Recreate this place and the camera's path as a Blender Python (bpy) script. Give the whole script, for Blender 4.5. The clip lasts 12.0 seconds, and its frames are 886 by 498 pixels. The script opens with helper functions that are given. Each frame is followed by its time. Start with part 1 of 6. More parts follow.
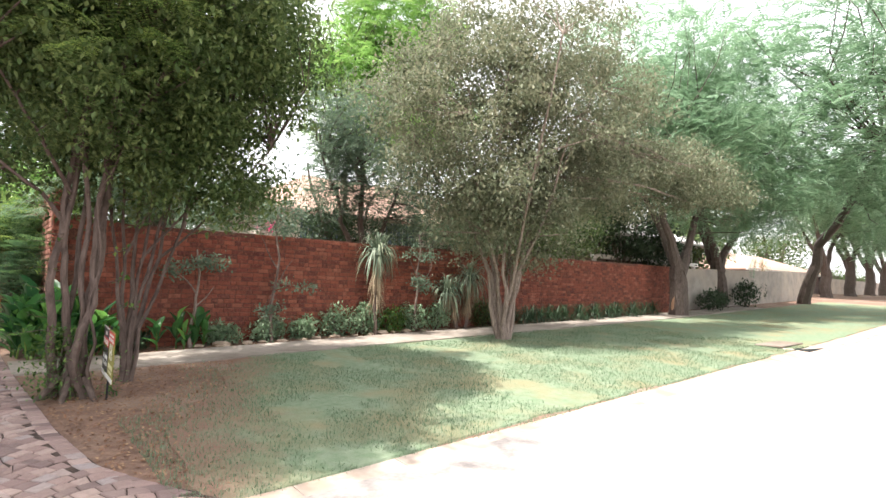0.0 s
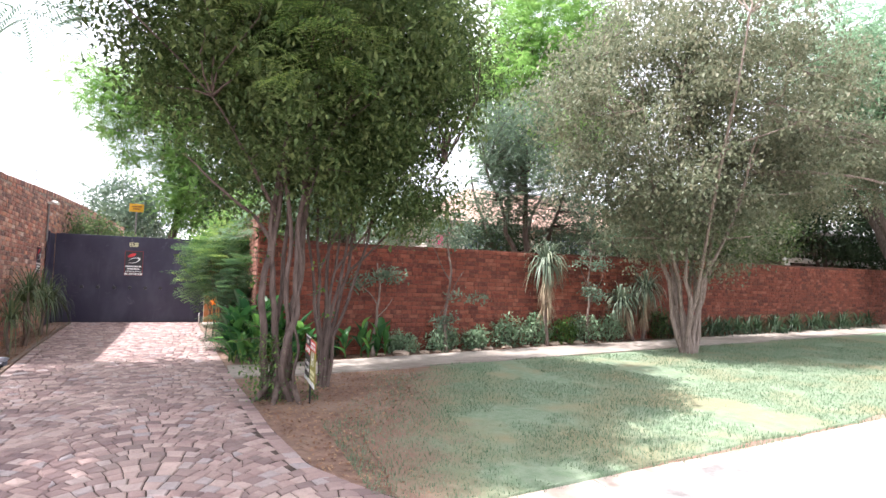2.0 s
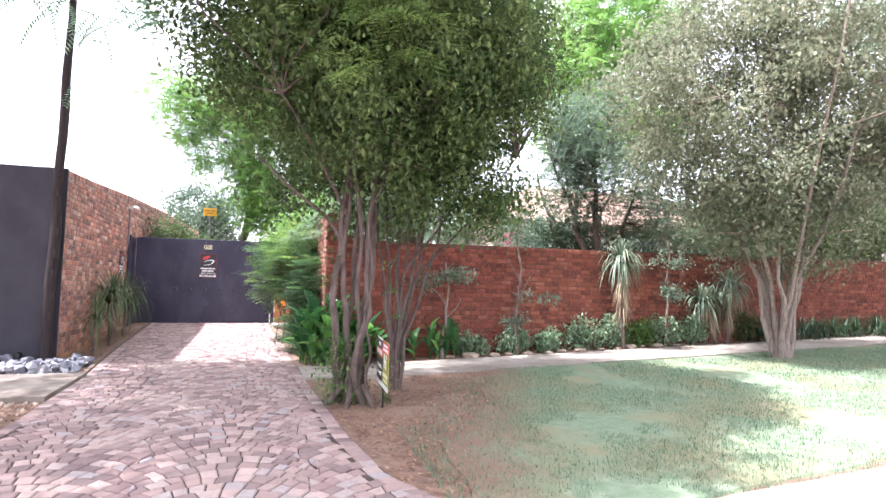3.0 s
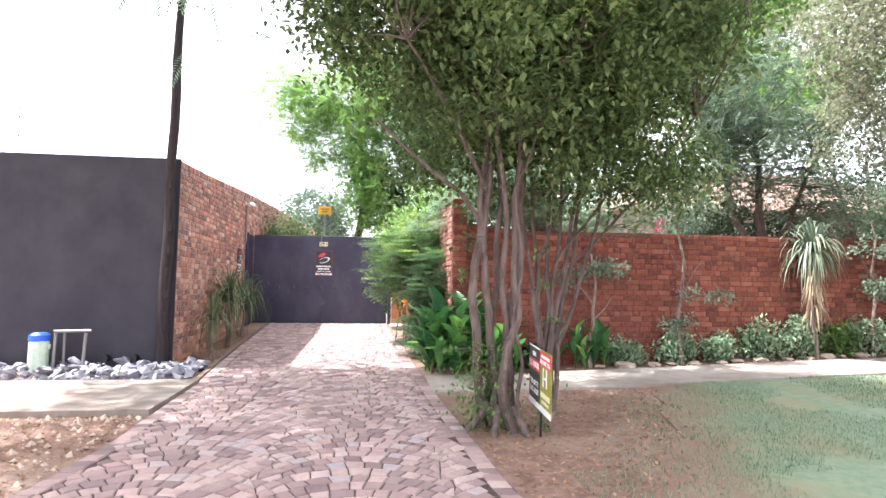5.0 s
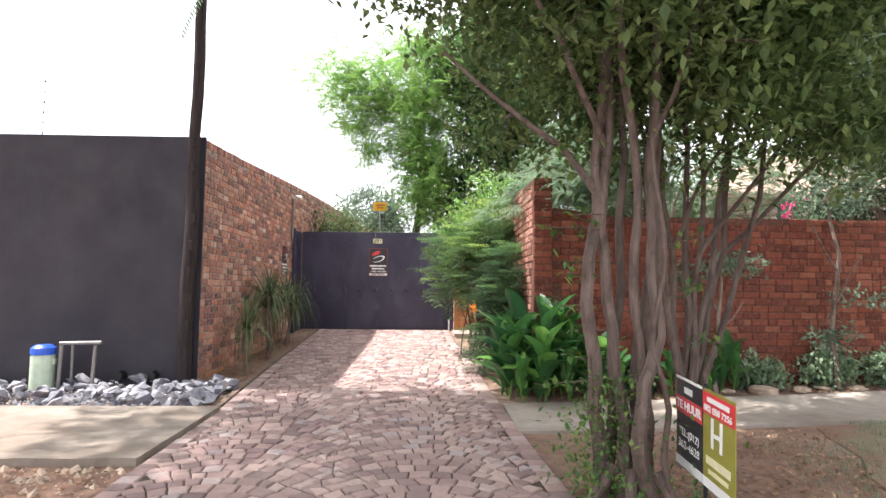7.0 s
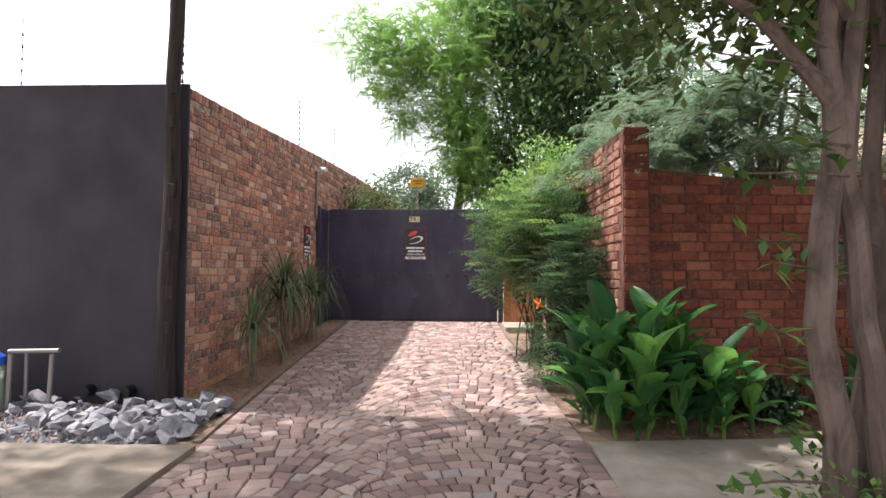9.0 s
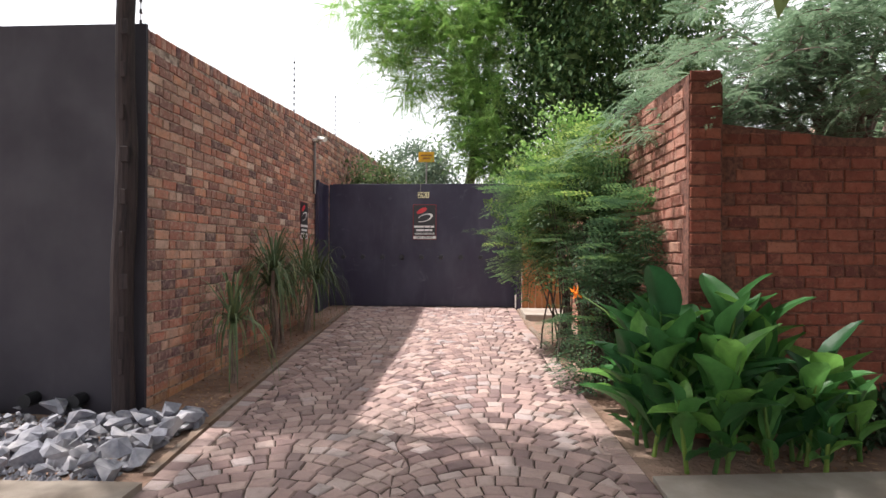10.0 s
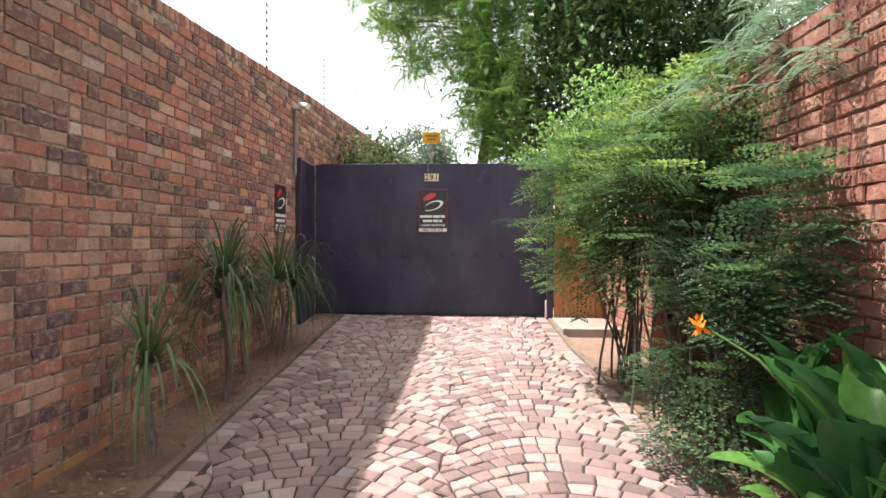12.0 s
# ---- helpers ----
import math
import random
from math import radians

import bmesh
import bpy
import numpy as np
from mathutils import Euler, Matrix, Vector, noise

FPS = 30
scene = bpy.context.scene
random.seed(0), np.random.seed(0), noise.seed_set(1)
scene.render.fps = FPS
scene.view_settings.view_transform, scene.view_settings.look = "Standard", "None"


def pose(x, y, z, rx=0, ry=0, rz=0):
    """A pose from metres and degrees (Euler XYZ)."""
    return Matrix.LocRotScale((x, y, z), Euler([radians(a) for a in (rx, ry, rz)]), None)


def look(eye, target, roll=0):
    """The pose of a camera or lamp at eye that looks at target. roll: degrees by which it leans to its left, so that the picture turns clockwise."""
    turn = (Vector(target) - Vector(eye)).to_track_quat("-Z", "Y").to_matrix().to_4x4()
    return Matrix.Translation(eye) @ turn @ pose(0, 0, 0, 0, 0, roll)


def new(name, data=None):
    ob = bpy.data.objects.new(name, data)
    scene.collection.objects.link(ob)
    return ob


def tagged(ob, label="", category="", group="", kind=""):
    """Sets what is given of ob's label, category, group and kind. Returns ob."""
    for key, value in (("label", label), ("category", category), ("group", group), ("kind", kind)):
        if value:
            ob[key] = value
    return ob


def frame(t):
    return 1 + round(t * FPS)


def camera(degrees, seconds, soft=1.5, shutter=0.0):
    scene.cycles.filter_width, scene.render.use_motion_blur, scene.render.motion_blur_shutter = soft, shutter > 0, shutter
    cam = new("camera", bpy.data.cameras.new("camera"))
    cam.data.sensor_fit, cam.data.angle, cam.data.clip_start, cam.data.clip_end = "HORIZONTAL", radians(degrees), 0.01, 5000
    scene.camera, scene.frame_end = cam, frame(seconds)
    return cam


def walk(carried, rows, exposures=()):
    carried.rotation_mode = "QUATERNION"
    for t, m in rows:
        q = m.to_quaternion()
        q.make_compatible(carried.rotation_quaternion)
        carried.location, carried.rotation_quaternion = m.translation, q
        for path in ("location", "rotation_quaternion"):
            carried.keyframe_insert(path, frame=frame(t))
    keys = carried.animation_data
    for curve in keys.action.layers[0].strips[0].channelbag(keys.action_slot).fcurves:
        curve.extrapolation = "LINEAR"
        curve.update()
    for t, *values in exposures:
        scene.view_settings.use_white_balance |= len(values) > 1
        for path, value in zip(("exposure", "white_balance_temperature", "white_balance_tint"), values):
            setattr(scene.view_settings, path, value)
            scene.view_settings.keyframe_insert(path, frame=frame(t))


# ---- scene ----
cam = camera(75.6, 12.0)
METRES, EYE, TILT, LEAN, TURN = 9.0, 1.5, 0.0, 0.0, -39.5
ROWS = [
    (0.0, 0.0, 0.0, 0.0, -0.12, 3.72, -1.78),
    (0.5, -0.0035, 0.0004, -0.0013, 4.27, 4.02, -1.58),
    (1.0, -0.0096, 0.004, -0.0029, 8.53, 4.15, -1.41),
    (1.5, -0.0202, 0.0102, -0.0021, 12.26, 4.29, -1.26),
    (2.0, -0.0326, 0.0157, -0.0023, 15.58, 4.4, -1.19),
    (2.5, -0.0447, 0.0257, -0.0032, 18.42, 4.39, -1.1),
    (3.0, -0.0622, 0.0448, -0.0034, 21.64, 4.36, -1.01),
    (3.5, -0.0878, 0.0703, -0.0037, 25.07, 4.26, -0.92),
    (5.5, -0.2216, 0.2124, -0.0104, 33.95, 4.15, -0.69),
    (6.0, -0.2562, 0.2498, -0.0116, 35.46, 4.16, -0.65),
    (6.5, -0.2889, 0.2875, -0.0094, 36.65, 4.19, -0.62),
    (7.0, -0.3178, 0.3251, -0.0062, 37.98, 4.19, -0.57),
    (9.0, -0.456, 0.4738, 0.0046, 41.95, 2.23, -0.3),
    (9.5, -0.4967, 0.5154, 0.0058, 42.54, 1.16, -0.27),
    (10.0, -0.5407, 0.5558, 0.0077, 42.75, 0.16, -0.21),
    (10.5, -0.5829, 0.5966, 0.0102, 42.83, -0.54, -0.22),
    (11.0, -0.6257, 0.6341, 0.0125, 42.84, -0.6, -0.2),
    (11.5, -0.6669, 0.6711, 0.0136, 42.81, -0.7, -0.23),
    (12.0, -0.7037, 0.7034, 0.0155, 42.83, -0.77, -0.23),
]
walk(cam, [(t, pose(0, 0, EYE, TILT, LEAN, TURN) @ pose(METRES * x, METRES * y, METRES * z, 90 + pitch, roll, yaw)) for t, x, y, z, yaw, pitch, roll in ROWS],
     exposures=[(0.0, 1.23, 6350, 11), (2.5, 1.61, 5850, 17), (3.5, 1.97, 5750, 18), (5.5, 1.95, 6050, 15), (6.2, 1.75, 6150, 14), (7.0, 1.41, 6250, 13), (9.0, 0.95, 6300, 13), (9.5, 0.91, 6350, 13),
                (10.5, 0.77, 6350, 13), (12.0, 1.16, 6400, 12)])

# ---- daylight ----
SUN_AZ, SUN_EL = radians(278), radians(60)      # compass from +y, clockwise
world = bpy.data.worlds.new("sky")
scene.world = world
world.use_nodes = True
_n = world.node_tree.nodes
_sky = _n.new("ShaderNodeTexSky")
_sky.sky_type = "NISHITA"
_sky.sun_disc = False
_sky.sun_elevation, _sky.sun_rotation = SUN_EL, SUN_AZ
_sky.dust_density, _sky.air_density, _sky.ozone_density = 4.0, 1.0, 1.0
_n["Background"].inputs["Strength"].default_value = 0.12
_haze = _n.new("ShaderNodeMix")                  # thin bright cloud over the blue
_haze.data_type = "RGBA"
_haze.inputs[0].default_value = 0.75
_haze.inputs[7].default_value = (9.5, 9.4, 9.2, 1)
world.node_tree.links.new(_sky.outputs[0], _haze.inputs[6])
world.node_tree.links.new(_haze.outputs[2], _n["Background"].inputs["Color"])
sun = new("sun", bpy.data.lights.new("sun", "SUN"))
sun.data.energy, sun.data.angle, sun.data.color = 5.0, radians(0.6), (1.0, 0.95, 0.87)
_to_sun = Vector((math.sin(SUN_AZ) * math.cos(SUN_EL), math.cos(SUN_AZ) * math.cos(SUN_EL), math.sin(SUN_EL)))
sun.matrix_world = look(_to_sun * 40, (0, 0, 0))


# ---- materials ----
class Mat:
    """A small wrapper that builds node materials."""

    def __init__(self, name, rough=0.8, metal=0.0, spec=0.4):
        self.m = bpy.data.materials.new(name)
        self.m.use_nodes = True
        self.t = self.m.node_tree
        self.b = self.t.nodes["Principled BSDF"]
        self.b.inputs["Roughness"].default_value = rough
        self.b.inputs["Metallic"].default_value = metal
        self.b.inputs["Specular IOR Level"].default_value = spec

    def node(self, kind, **inputs):
        n = self.t.nodes.new("ShaderNode" + kind)
        for k, v in inputs.items():
            self.put(v, n.inputs[k.replace("_", " ")])
        return n

    def put(self, v, socket):
        if hasattr(v, "is_output"):
            self.t.links.new(v, socket)
        else:
            socket.default_value = v

    def coords(self, scale=(1, 1, 1)):
        g = self.node("NewGeometry")
        if tuple(scale) == (1, 1, 1):
            return g.outputs["Position"]
        mp = self.node("Mapping", Scale=scale)
        self.put(g.outputs["Position"], mp.inputs["Vector"])
        return mp.outputs[0]

    def noise(self, scale, detail=4.0, rough=0.6, stretch=(1, 1, 1), distort=0.0):
        return self.node("TexNoise", Vector=self.coords(stretch), Scale=scale, Detail=detail, Roughness=rough, Distortion=distort).outputs["Fac"]

    def random(self):
        """A number of its own for each loose piece and each object."""
        a = self.node("NewGeometry").outputs["Random Per Island"]
        b = self.node("ObjectInfo").outputs["Random"]
        n = self.node("Math")
        n.operation = "ADD"
        self.put(a, n.inputs[0]), self.put(b, n.inputs[1])
        f = self.node("Math")
        f.operation = "FRACT"
        self.put(n.outputs[0], f.inputs[0])
        return f.outputs[0]

    def ramp(self, fac, stops, constant=False):
        n = self.node("ValToRGB", Fac=fac)
        n.color_ramp.interpolation = "CONSTANT" if constant else "LINEAR"
        e = n.color_ramp.elements
        while len(e) < len(stops):
            e.new(0.5)
        for el, (p, c) in zip(e, stops):
            el.position = p
            el.color = (*c, 1) if len(c) == 3 else c
        return n.outputs["Color"]

    def mix(self, fac, a, b, blend="MIX"):
        n = self.t.nodes.new("ShaderNodeMix")
        n.data_type, n.blend_type = "RGBA", blend
        self.put(fac, n.inputs[0])
        for v, s in ((a, n.inputs[6]), (b, n.inputs[7])):
            self.put((*v, 1) if isinstance(v, tuple) and len(v) == 3 else v, s)
        return n.outputs[2]

    def color(self, c):
        self.put((*c, 1) if isinstance(c, tuple) and len(c) == 3 else c, self.b.inputs["Base Color"])
        return self

    def bump(self, height, strength=0.4, distance=0.01):
        n = self.node("Bump", Height=height, Strength=strength, Distance=distance)
        self.put(n.outputs[0], self.b.inputs["Normal"])
        return self

    def roughness(self, v):
        self.put(v, self.b.inputs["Roughness"])
        return self

    def leafy(self, col, share=0.35):
        """Lets light through thin leaves."""
        tr = self.node("BsdfTranslucent")
        self.put(col, tr.inputs["Color"])
        mx = self.node("MixShader", Fac=share)
        out = self.t.nodes["Material Output"]
        self.t.links.new(self.b.outputs[0], mx.inputs[1])
        self.t.links.new(tr.outputs[0], mx.inputs[2])
        self.t.links.new(mx.outputs[0], out.inputs["Surface"])
        return self


def leaf_mat(name, dark, mid, light, rough=0.45, share=0.35, spec=0.4):
    m = Mat(name, rough, spec=spec)
    hue = m.node("Math")
    hue.operation = "ADD"
    m.put(m.ramp(m.noise(1.7, 2), [(0.3, (-0.0, 0, 0)), (0.75, (0.45, 0.45, 0.45))]), hue.inputs[0])
    soft = m.node("Math")
    soft.operation = "MULTIPLY"
    m.put(m.random(), soft.inputs[0])
    soft.inputs[1].default_value = 0.7
    m.put(soft.outputs[0], hue.inputs[1])
    col = m.ramp(hue.outputs[0], [(0.0, dark), (0.5, mid), (1.0, light)])
    m.color(col)
    return m.leafy(col, share).m


def speckle(name, a, b, scale, rough=0.85, bump=0.3, dist=0.01, c=None, spec=0.3, big=0.6):
    m = Mat(name, rough, spec=spec)
    col = m.mix(m.ramp(m.noise(scale), [(0.35, (0, 0, 0)), (0.65, (1, 1, 1))]), a, b)
    if c:
        col = m.mix(m.ramp(m.noise(big, 3), [(0.45, (0, 0, 0)), (0.68, (1, 1, 1))]), col, c)
    m.color(col)
    if bump:
        m.bump(m.noise(scale * 1.7, 5), bump, dist)
    return m.m


def brick_mat(name, stops, stain, splash=None):
    m = Mat(name, 0.85, spec=0.25)
    col = m.ramp(m.random(), stops)
    # clay burnt unevenly: each brick shades into its neighbour's colours
    col = m.mix(m.ramp(m.noise(7, 4, 0.65, distort=0.6), [(0.46, (0, 0, 0)), (0.66, (0.5, 0.5, 0.5))]), col, tuple(v * 0.36 for v in stain))
    col = m.mix(m.ramp(m.noise(16, 6, 0.7), [(0.48, (0, 0, 0)), (0.66, (0.6, 0.6, 0.6))]), col, stain)
    col = m.mix(m.ramp(m.noise(0.9, 3), [(0.35, (0.3, 0.3, 0.3)), (0.6, (0, 0, 0))]), col, tuple(v * 0.4 for v in stain))
    col = m.mix(m.ramp(m.noise(45, 5, 0.75), [(0.54, (0, 0, 0)), (0.70, (0.7, 0.7, 0.7))]), col, tuple(v * 0.25 for v in stain))
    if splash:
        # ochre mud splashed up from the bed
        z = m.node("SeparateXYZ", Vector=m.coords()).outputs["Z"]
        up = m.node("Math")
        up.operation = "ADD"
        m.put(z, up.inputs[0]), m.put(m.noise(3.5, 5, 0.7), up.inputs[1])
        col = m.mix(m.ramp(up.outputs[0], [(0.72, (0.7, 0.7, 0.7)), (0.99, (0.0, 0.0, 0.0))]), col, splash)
    m.color(col).bump(m.noise(40, 6, 0.75), 1.0, 0.016)
    return m.m


M = {}
M["soil"] = speckle("soil", (0.25, 0.155, 0.115), (0.165, 0.105, 0.08), 9, 0.95, 0.9, 0.04, (0.31, 0.225, 0.175), 0.15)
M["litter"] = leaf_mat("litter", (0.10, 0.06, 0.04), (0.24, 0.13, 0.08), (0.40, 0.27, 0.17), 0.9, 0.1, 0.1)
M["turf"] = speckle("turf", (0.145, 0.195, 0.12), (0.20, 0.24, 0.165), 8, 0.95, 0.8, 0.03, (0.22, 0.20, 0.12), 0.1, 0.9)


def bare_margin(mat, earth):
    """Lawn worn through to bare earth, in patches, along its margin under the tree."""
    t = mat.node_tree
    b = t.nodes["Principled BSDF"]
    src = b.inputs["Base Color"].links[0].from_socket
    g, dot, nz = t.nodes.new("ShaderNodeNewGeometry"), t.nodes.new("ShaderNodeVectorMath"), t.nodes.new("ShaderNodeTexNoise")
    dot.operation = "DOT_PRODUCT"
    dot.inputs[1].default_value = (1.0, -0.42, 0.0)
    nz.inputs["Scale"].default_value, nz.inputs["Detail"].default_value, nz.inputs["Roughness"].default_value = 2.6, 6.0, 0.7
    add = t.nodes.new("ShaderNodeMath")
    add.operation = "MULTIPLY_ADD"
    add.inputs[1].default_value = 2.2
    span = t.nodes.new("ShaderNodeMapRange")
    span.inputs["From Min"].default_value, span.inputs["From Max"].default_value = 0.45, 1.35
    mix = t.nodes.new("ShaderNodeMix")
    mix.data_type = "RGBA"
    t.links.new(g.outputs["Position"], dot.inputs[0])
    t.links.new(g.outputs["Position"], nz.inputs["Vector"])
    t.links.new(nz.outputs["Fac"], add.inputs[0])
    t.links.new(dot.outputs["Value"], add.inputs[2])
    t.links.new(add.outputs[0], span.inputs["Value"])
    t.links.new(span.outputs[0], mix.inputs["Factor"])
    mix.inputs[6].default_value = (*earth, 1)
    t.links.new(src, mix.inputs[7])
    t.links.new(mix.outputs[2], b.inputs["Base Color"])


bare_margin(M["turf"], (0.21, 0.132, 0.099))
M["grass"] = leaf_mat("grass", (0.09, 0.15, 0.08), (0.145, 0.21, 0.125), (0.25, 0.29, 0.20), 0.6, 0.35, 0.2)
M["road"] = speckle("road", (0.34, 0.30, 0.28), (0.26, 0.235, 0.22), 22, 0.9, 0.5, 0.008, (0.40, 0.35, 0.32), 0.2, 0.35)
M["concrete"] = speckle("concrete", (0.35, 0.305, 0.265), (0.275, 0.24, 0.205), 6, 0.9, 0.45, 0.008, (0.22, 0.18, 0.15), 0.2, 1.1)
M["slab"] = speckle("slab", (0.26, 0.22, 0.185), (0.175, 0.145, 0.12), 5, 0.92, 0.5, 0.01, (0.17, 0.125, 0.095), 0.3, 0.9)
M["edging"] = speckle("edging", (0.21, 0.165, 0.135), (0.14, 0.105, 0.085), 9, 0.95, 0.6, 0.008, (0.20, 0.13, 0.09), 0.3, 1.8)
M["kerbstone"] = speckle("kerbstone", (0.48, 0.40, 0.34), (0.37, 0.30, 0.25), 7, 0.9, 0.5, 0.01, (0.32, 0.23, 0.17), 0.2, 1.5)
# pale and dark mortar; the dark tone also stands for shadow in the joints
M["mortar"] = speckle("mortar", (0.50, 0.40, 0.335), (0.12, 0.085, 0.07), 16, 0.95, 0.6, 0.006)
M["mortar_red"] = speckle("mortar_red", (0.17, 0.075, 0.053), (0.075, 0.036, 0.028), 30, 0.95, 0.6, 0.006)
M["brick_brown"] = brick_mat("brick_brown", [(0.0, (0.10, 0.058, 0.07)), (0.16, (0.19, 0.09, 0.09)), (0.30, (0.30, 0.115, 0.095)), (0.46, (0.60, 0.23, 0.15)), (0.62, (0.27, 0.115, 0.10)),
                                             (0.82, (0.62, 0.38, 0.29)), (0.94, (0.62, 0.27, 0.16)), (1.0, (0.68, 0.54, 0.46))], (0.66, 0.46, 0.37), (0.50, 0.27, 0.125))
M["brick_red"] = brick_mat("brick_red", [(0.0, (0.10, 0.032, 0.027)), (0.4, (0.205, 0.056, 0.037)), (0.8, (0.27, 0.080, 0.049)), (1.0, (0.33, 0.13, 0.085))], (0.31, 0.125, 0.083))
M["brick_pink"] = brick_mat("brick_pink", [(0.0, (0.19, 0.065, 0.048)), (0.5, (0.33, 0.125, 0.088)), (1.0, (0.46, 0.24, 0.175))], (0.47, 0.30, 0.23))


M["brick_pale"] = brick_mat("brick_pale", [(0.0, (0.52, 0.38, 0.33)), (0.5, (0.62, 0.49, 0.43)), (1.0, (0.70, 0.60, 0.54))], (0.72, 0.64, 0.58))


def sett_mat():
    m = Mat("sett", 0.78, spec=0.3)
    col = m.ramp(m.random(), [(0.0, (0.14, 0.093, 0.092)), (0.3, (0.225, 0.148, 0.138)), (0.6, (0.30, 0.202, 0.182)), (0.85, (0.39, 0.285, 0.252)), (1.0, (0.29, 0.25, 0.25))])
    col = m.mix(m.ramp(m.noise(1.2, 3), [(0.4, (0, 0, 0)), (0.7, (0.4, 0.4, 0.4))]), col, (0.37, 0.29, 0.25))
    col = m.mix(m.ramp(m.noise(25, 5, 0.7), [(0.45, (0, 0, 0)), (0.75, (0.5, 0.5, 0.5))]), col, (0.19, 0.135, 0.13))
    return m.color(col).bump(m.noise(38, 5), 0.7, 0.012).m


M["sett"] = sett_mat()
M["joint"] = speckle("joint", (0.04, 0.028, 0.024), (0.09, 0.062, 0.05), 18, 0.95, 0.6, 0.01)


def steel_mat(name, base, dirt_sheen, rough=0.42, scuff=None):
    m = Mat(name, rough, spec=0.5)
    col = m.mix(m.ramp(m.noise(1.6, 4, stretch=(1, 1, 0.5)), [(0.45, (0, 0, 0)), (0.8, (0.55, 0.55, 0.55))]), base, dirt_sheen)
    col = m.mix(m.ramp(m.noise(9, 4, stretch=(1, 1, 0.15)), [(0.6, (0, 0, 0)), (0.85, (0.4, 0.4, 0.4))]), col, dirt_sheen)
    if scuff:
        col = m.mix(m.ramp(m.noise(1.9, 6, 0.75, (1, 1, 1.6), 0.8), [(0.60, (0, 0, 0)), (0.80, (0.5, 0.5, 0.5))]), col, scuff)
    m.color(col)
    m.roughness(m.ramp(m.noise(2.3, 3), [(0.3, (rough - 0.08,) * 3), (0.7, (rough + 0.13,) * 3)]))
    m.bump(m.noise(1.5, 2), 0.25, 0.03)
    return m.m


M["plate"] = steel_mat("plate", (0.021, 0.0175, 0.026), (0.042, 0.036, 0.046), 0.72)
# the gate's paler blotch tint stands for soft highlights on the paint
M["gate_paint"] = steel_mat("gate_paint", (0.024, 0.020, 0.046), (0.085, 0.078, 0.118), 0.42, (0.20, 0.19, 0.24))


def wood_mat(name, a, b, stretch=(14, 14, 1.2), scale=3.0):
    m = Mat(name, 0.75, spec=0.25)
    f = m.noise(scale, 5, 0.65, stretch, 0.6)
    m.color(m.mix(m.ramp(f, [(0.35, (0, 0, 0)), (0.65, (1, 1, 1))]), a, b)).bump(f, 0.6, 0.012)
    return m.m


M["pole"] = wood_mat("pole", (0.014, 0.010, 0.012), (0.042, 0.029, 0.028))
M["bark_grey"] = wood_mat("bark_grey", (0.085, 0.06, 0.05), (0.235, 0.175, 0.145))
M["bark_brown"] = wood_mat("bark_brown", (0.062, 0.044, 0.037), (0.145, 0.107, 0.09), (4, 4, 1.3), 3.5)
M["bark_pale"] = wood_mat("bark_pale", (0.12, 0.09, 0.075), (0.30, 0.24, 0.20))
M["bark_dark"] = wood_mat("bark_dark", (0.05, 0.038, 0.032), (0.13, 0.10, 0.085), (6, 6, 1.2), 4)
M["door_wood"] = wood_mat("door_wood", (0.30, 0.125, 0.05), (0.45, 0.21, 0.09))


def plain(name, c, rough=0.5, metal=0.0, var=0.12):
    m = Mat(name, rough, metal)
    f = m.ramp(m.noise(12, 3), [(0.3, (0, 0, 0)), (0.7, (1, 1, 1))])
    return m.color(m.mix(f, tuple(v * (1 - var) for v in c), tuple(min(1, v * (1 + var)) for v in c))).m


M["white_paint"] = plain("white_paint", (0.72, 0.70, 0.66), 0.6)
M["sign_white"] = plain("sign_white", (0.78, 0.78, 0.76), 0.4, var=0.03)
M["sign_black"] = plain("sign_black", (0.03, 0.03, 0.035), 0.4)
M["sign_red"] = plain("sign_red", (0.62, 0.05, 0.06), 0.4)
M["sign_maroon"] = plain("sign_maroon", (0.22, 0.025, 0.035), 0.4)
M["sign_olive"] = plain("sign_olive", (0.27, 0.25, 0.05), 0.4)
M["sign_cream"] = plain("sign_cream", (0.70, 0.66, 0.42), 0.5)
M["sign_yellow"] = plain("sign_yellow", (0.80, 0.42, 0.02), 0.5)
M["tank"] = plain("tank", (0.46, 0.54, 0.42), 0.5)
M["tank_lid"] = plain("tank_lid", (0.03, 0.10, 0.55), 0.4)
M["galv"] = plain("galv", (0.24, 0.22, 0.215), 0.6, 0.4)
M["black_iron"] = plain("black_iron", (0.02, 0.02, 0.022), 0.5, 0.3)
M["wire"] = plain("wire", (0.25, 0.25, 0.26), 0.4, 0.7)
M["roof_tile"] = speckle("roof_tile", (0.50, 0.33, 0.27), (0.40, 0.26, 0.21), 3, 0.85, 0.4, 0.02)
M["roof_grey"] = speckle("roof_grey", (0.55, 0.52, 0.52), (0.46, 0.43, 0.43), 3, 0.8, 0.3, 0.02)
M["plaster"] = speckle("plaster", (0.36, 0.325, 0.29), (0.27, 0.24, 0.215), 2, 0.9, 0.2, 0.01, (0.42, 0.36, 0.30), 0.2, 0.7)
M["taupe"] = speckle("taupe", (0.22, 0.17, 0.155), (0.17, 0.13, 0.12), 2, 0.9, 0.2, 0.01)
M["stone_pale"] = speckle("stone_pale", (0.22, 0.22, 0.25), (0.115, 0.115, 0.14), 9, 0.8, 0.6, 0.02, (0.37, 0.35, 0.36), 0.25, 5)
M["rock_tan"] = speckle("rock_tan", (0.45, 0.35, 0.27), (0.33, 0.25, 0.19), 8, 0.9, 0.6, 0.02)


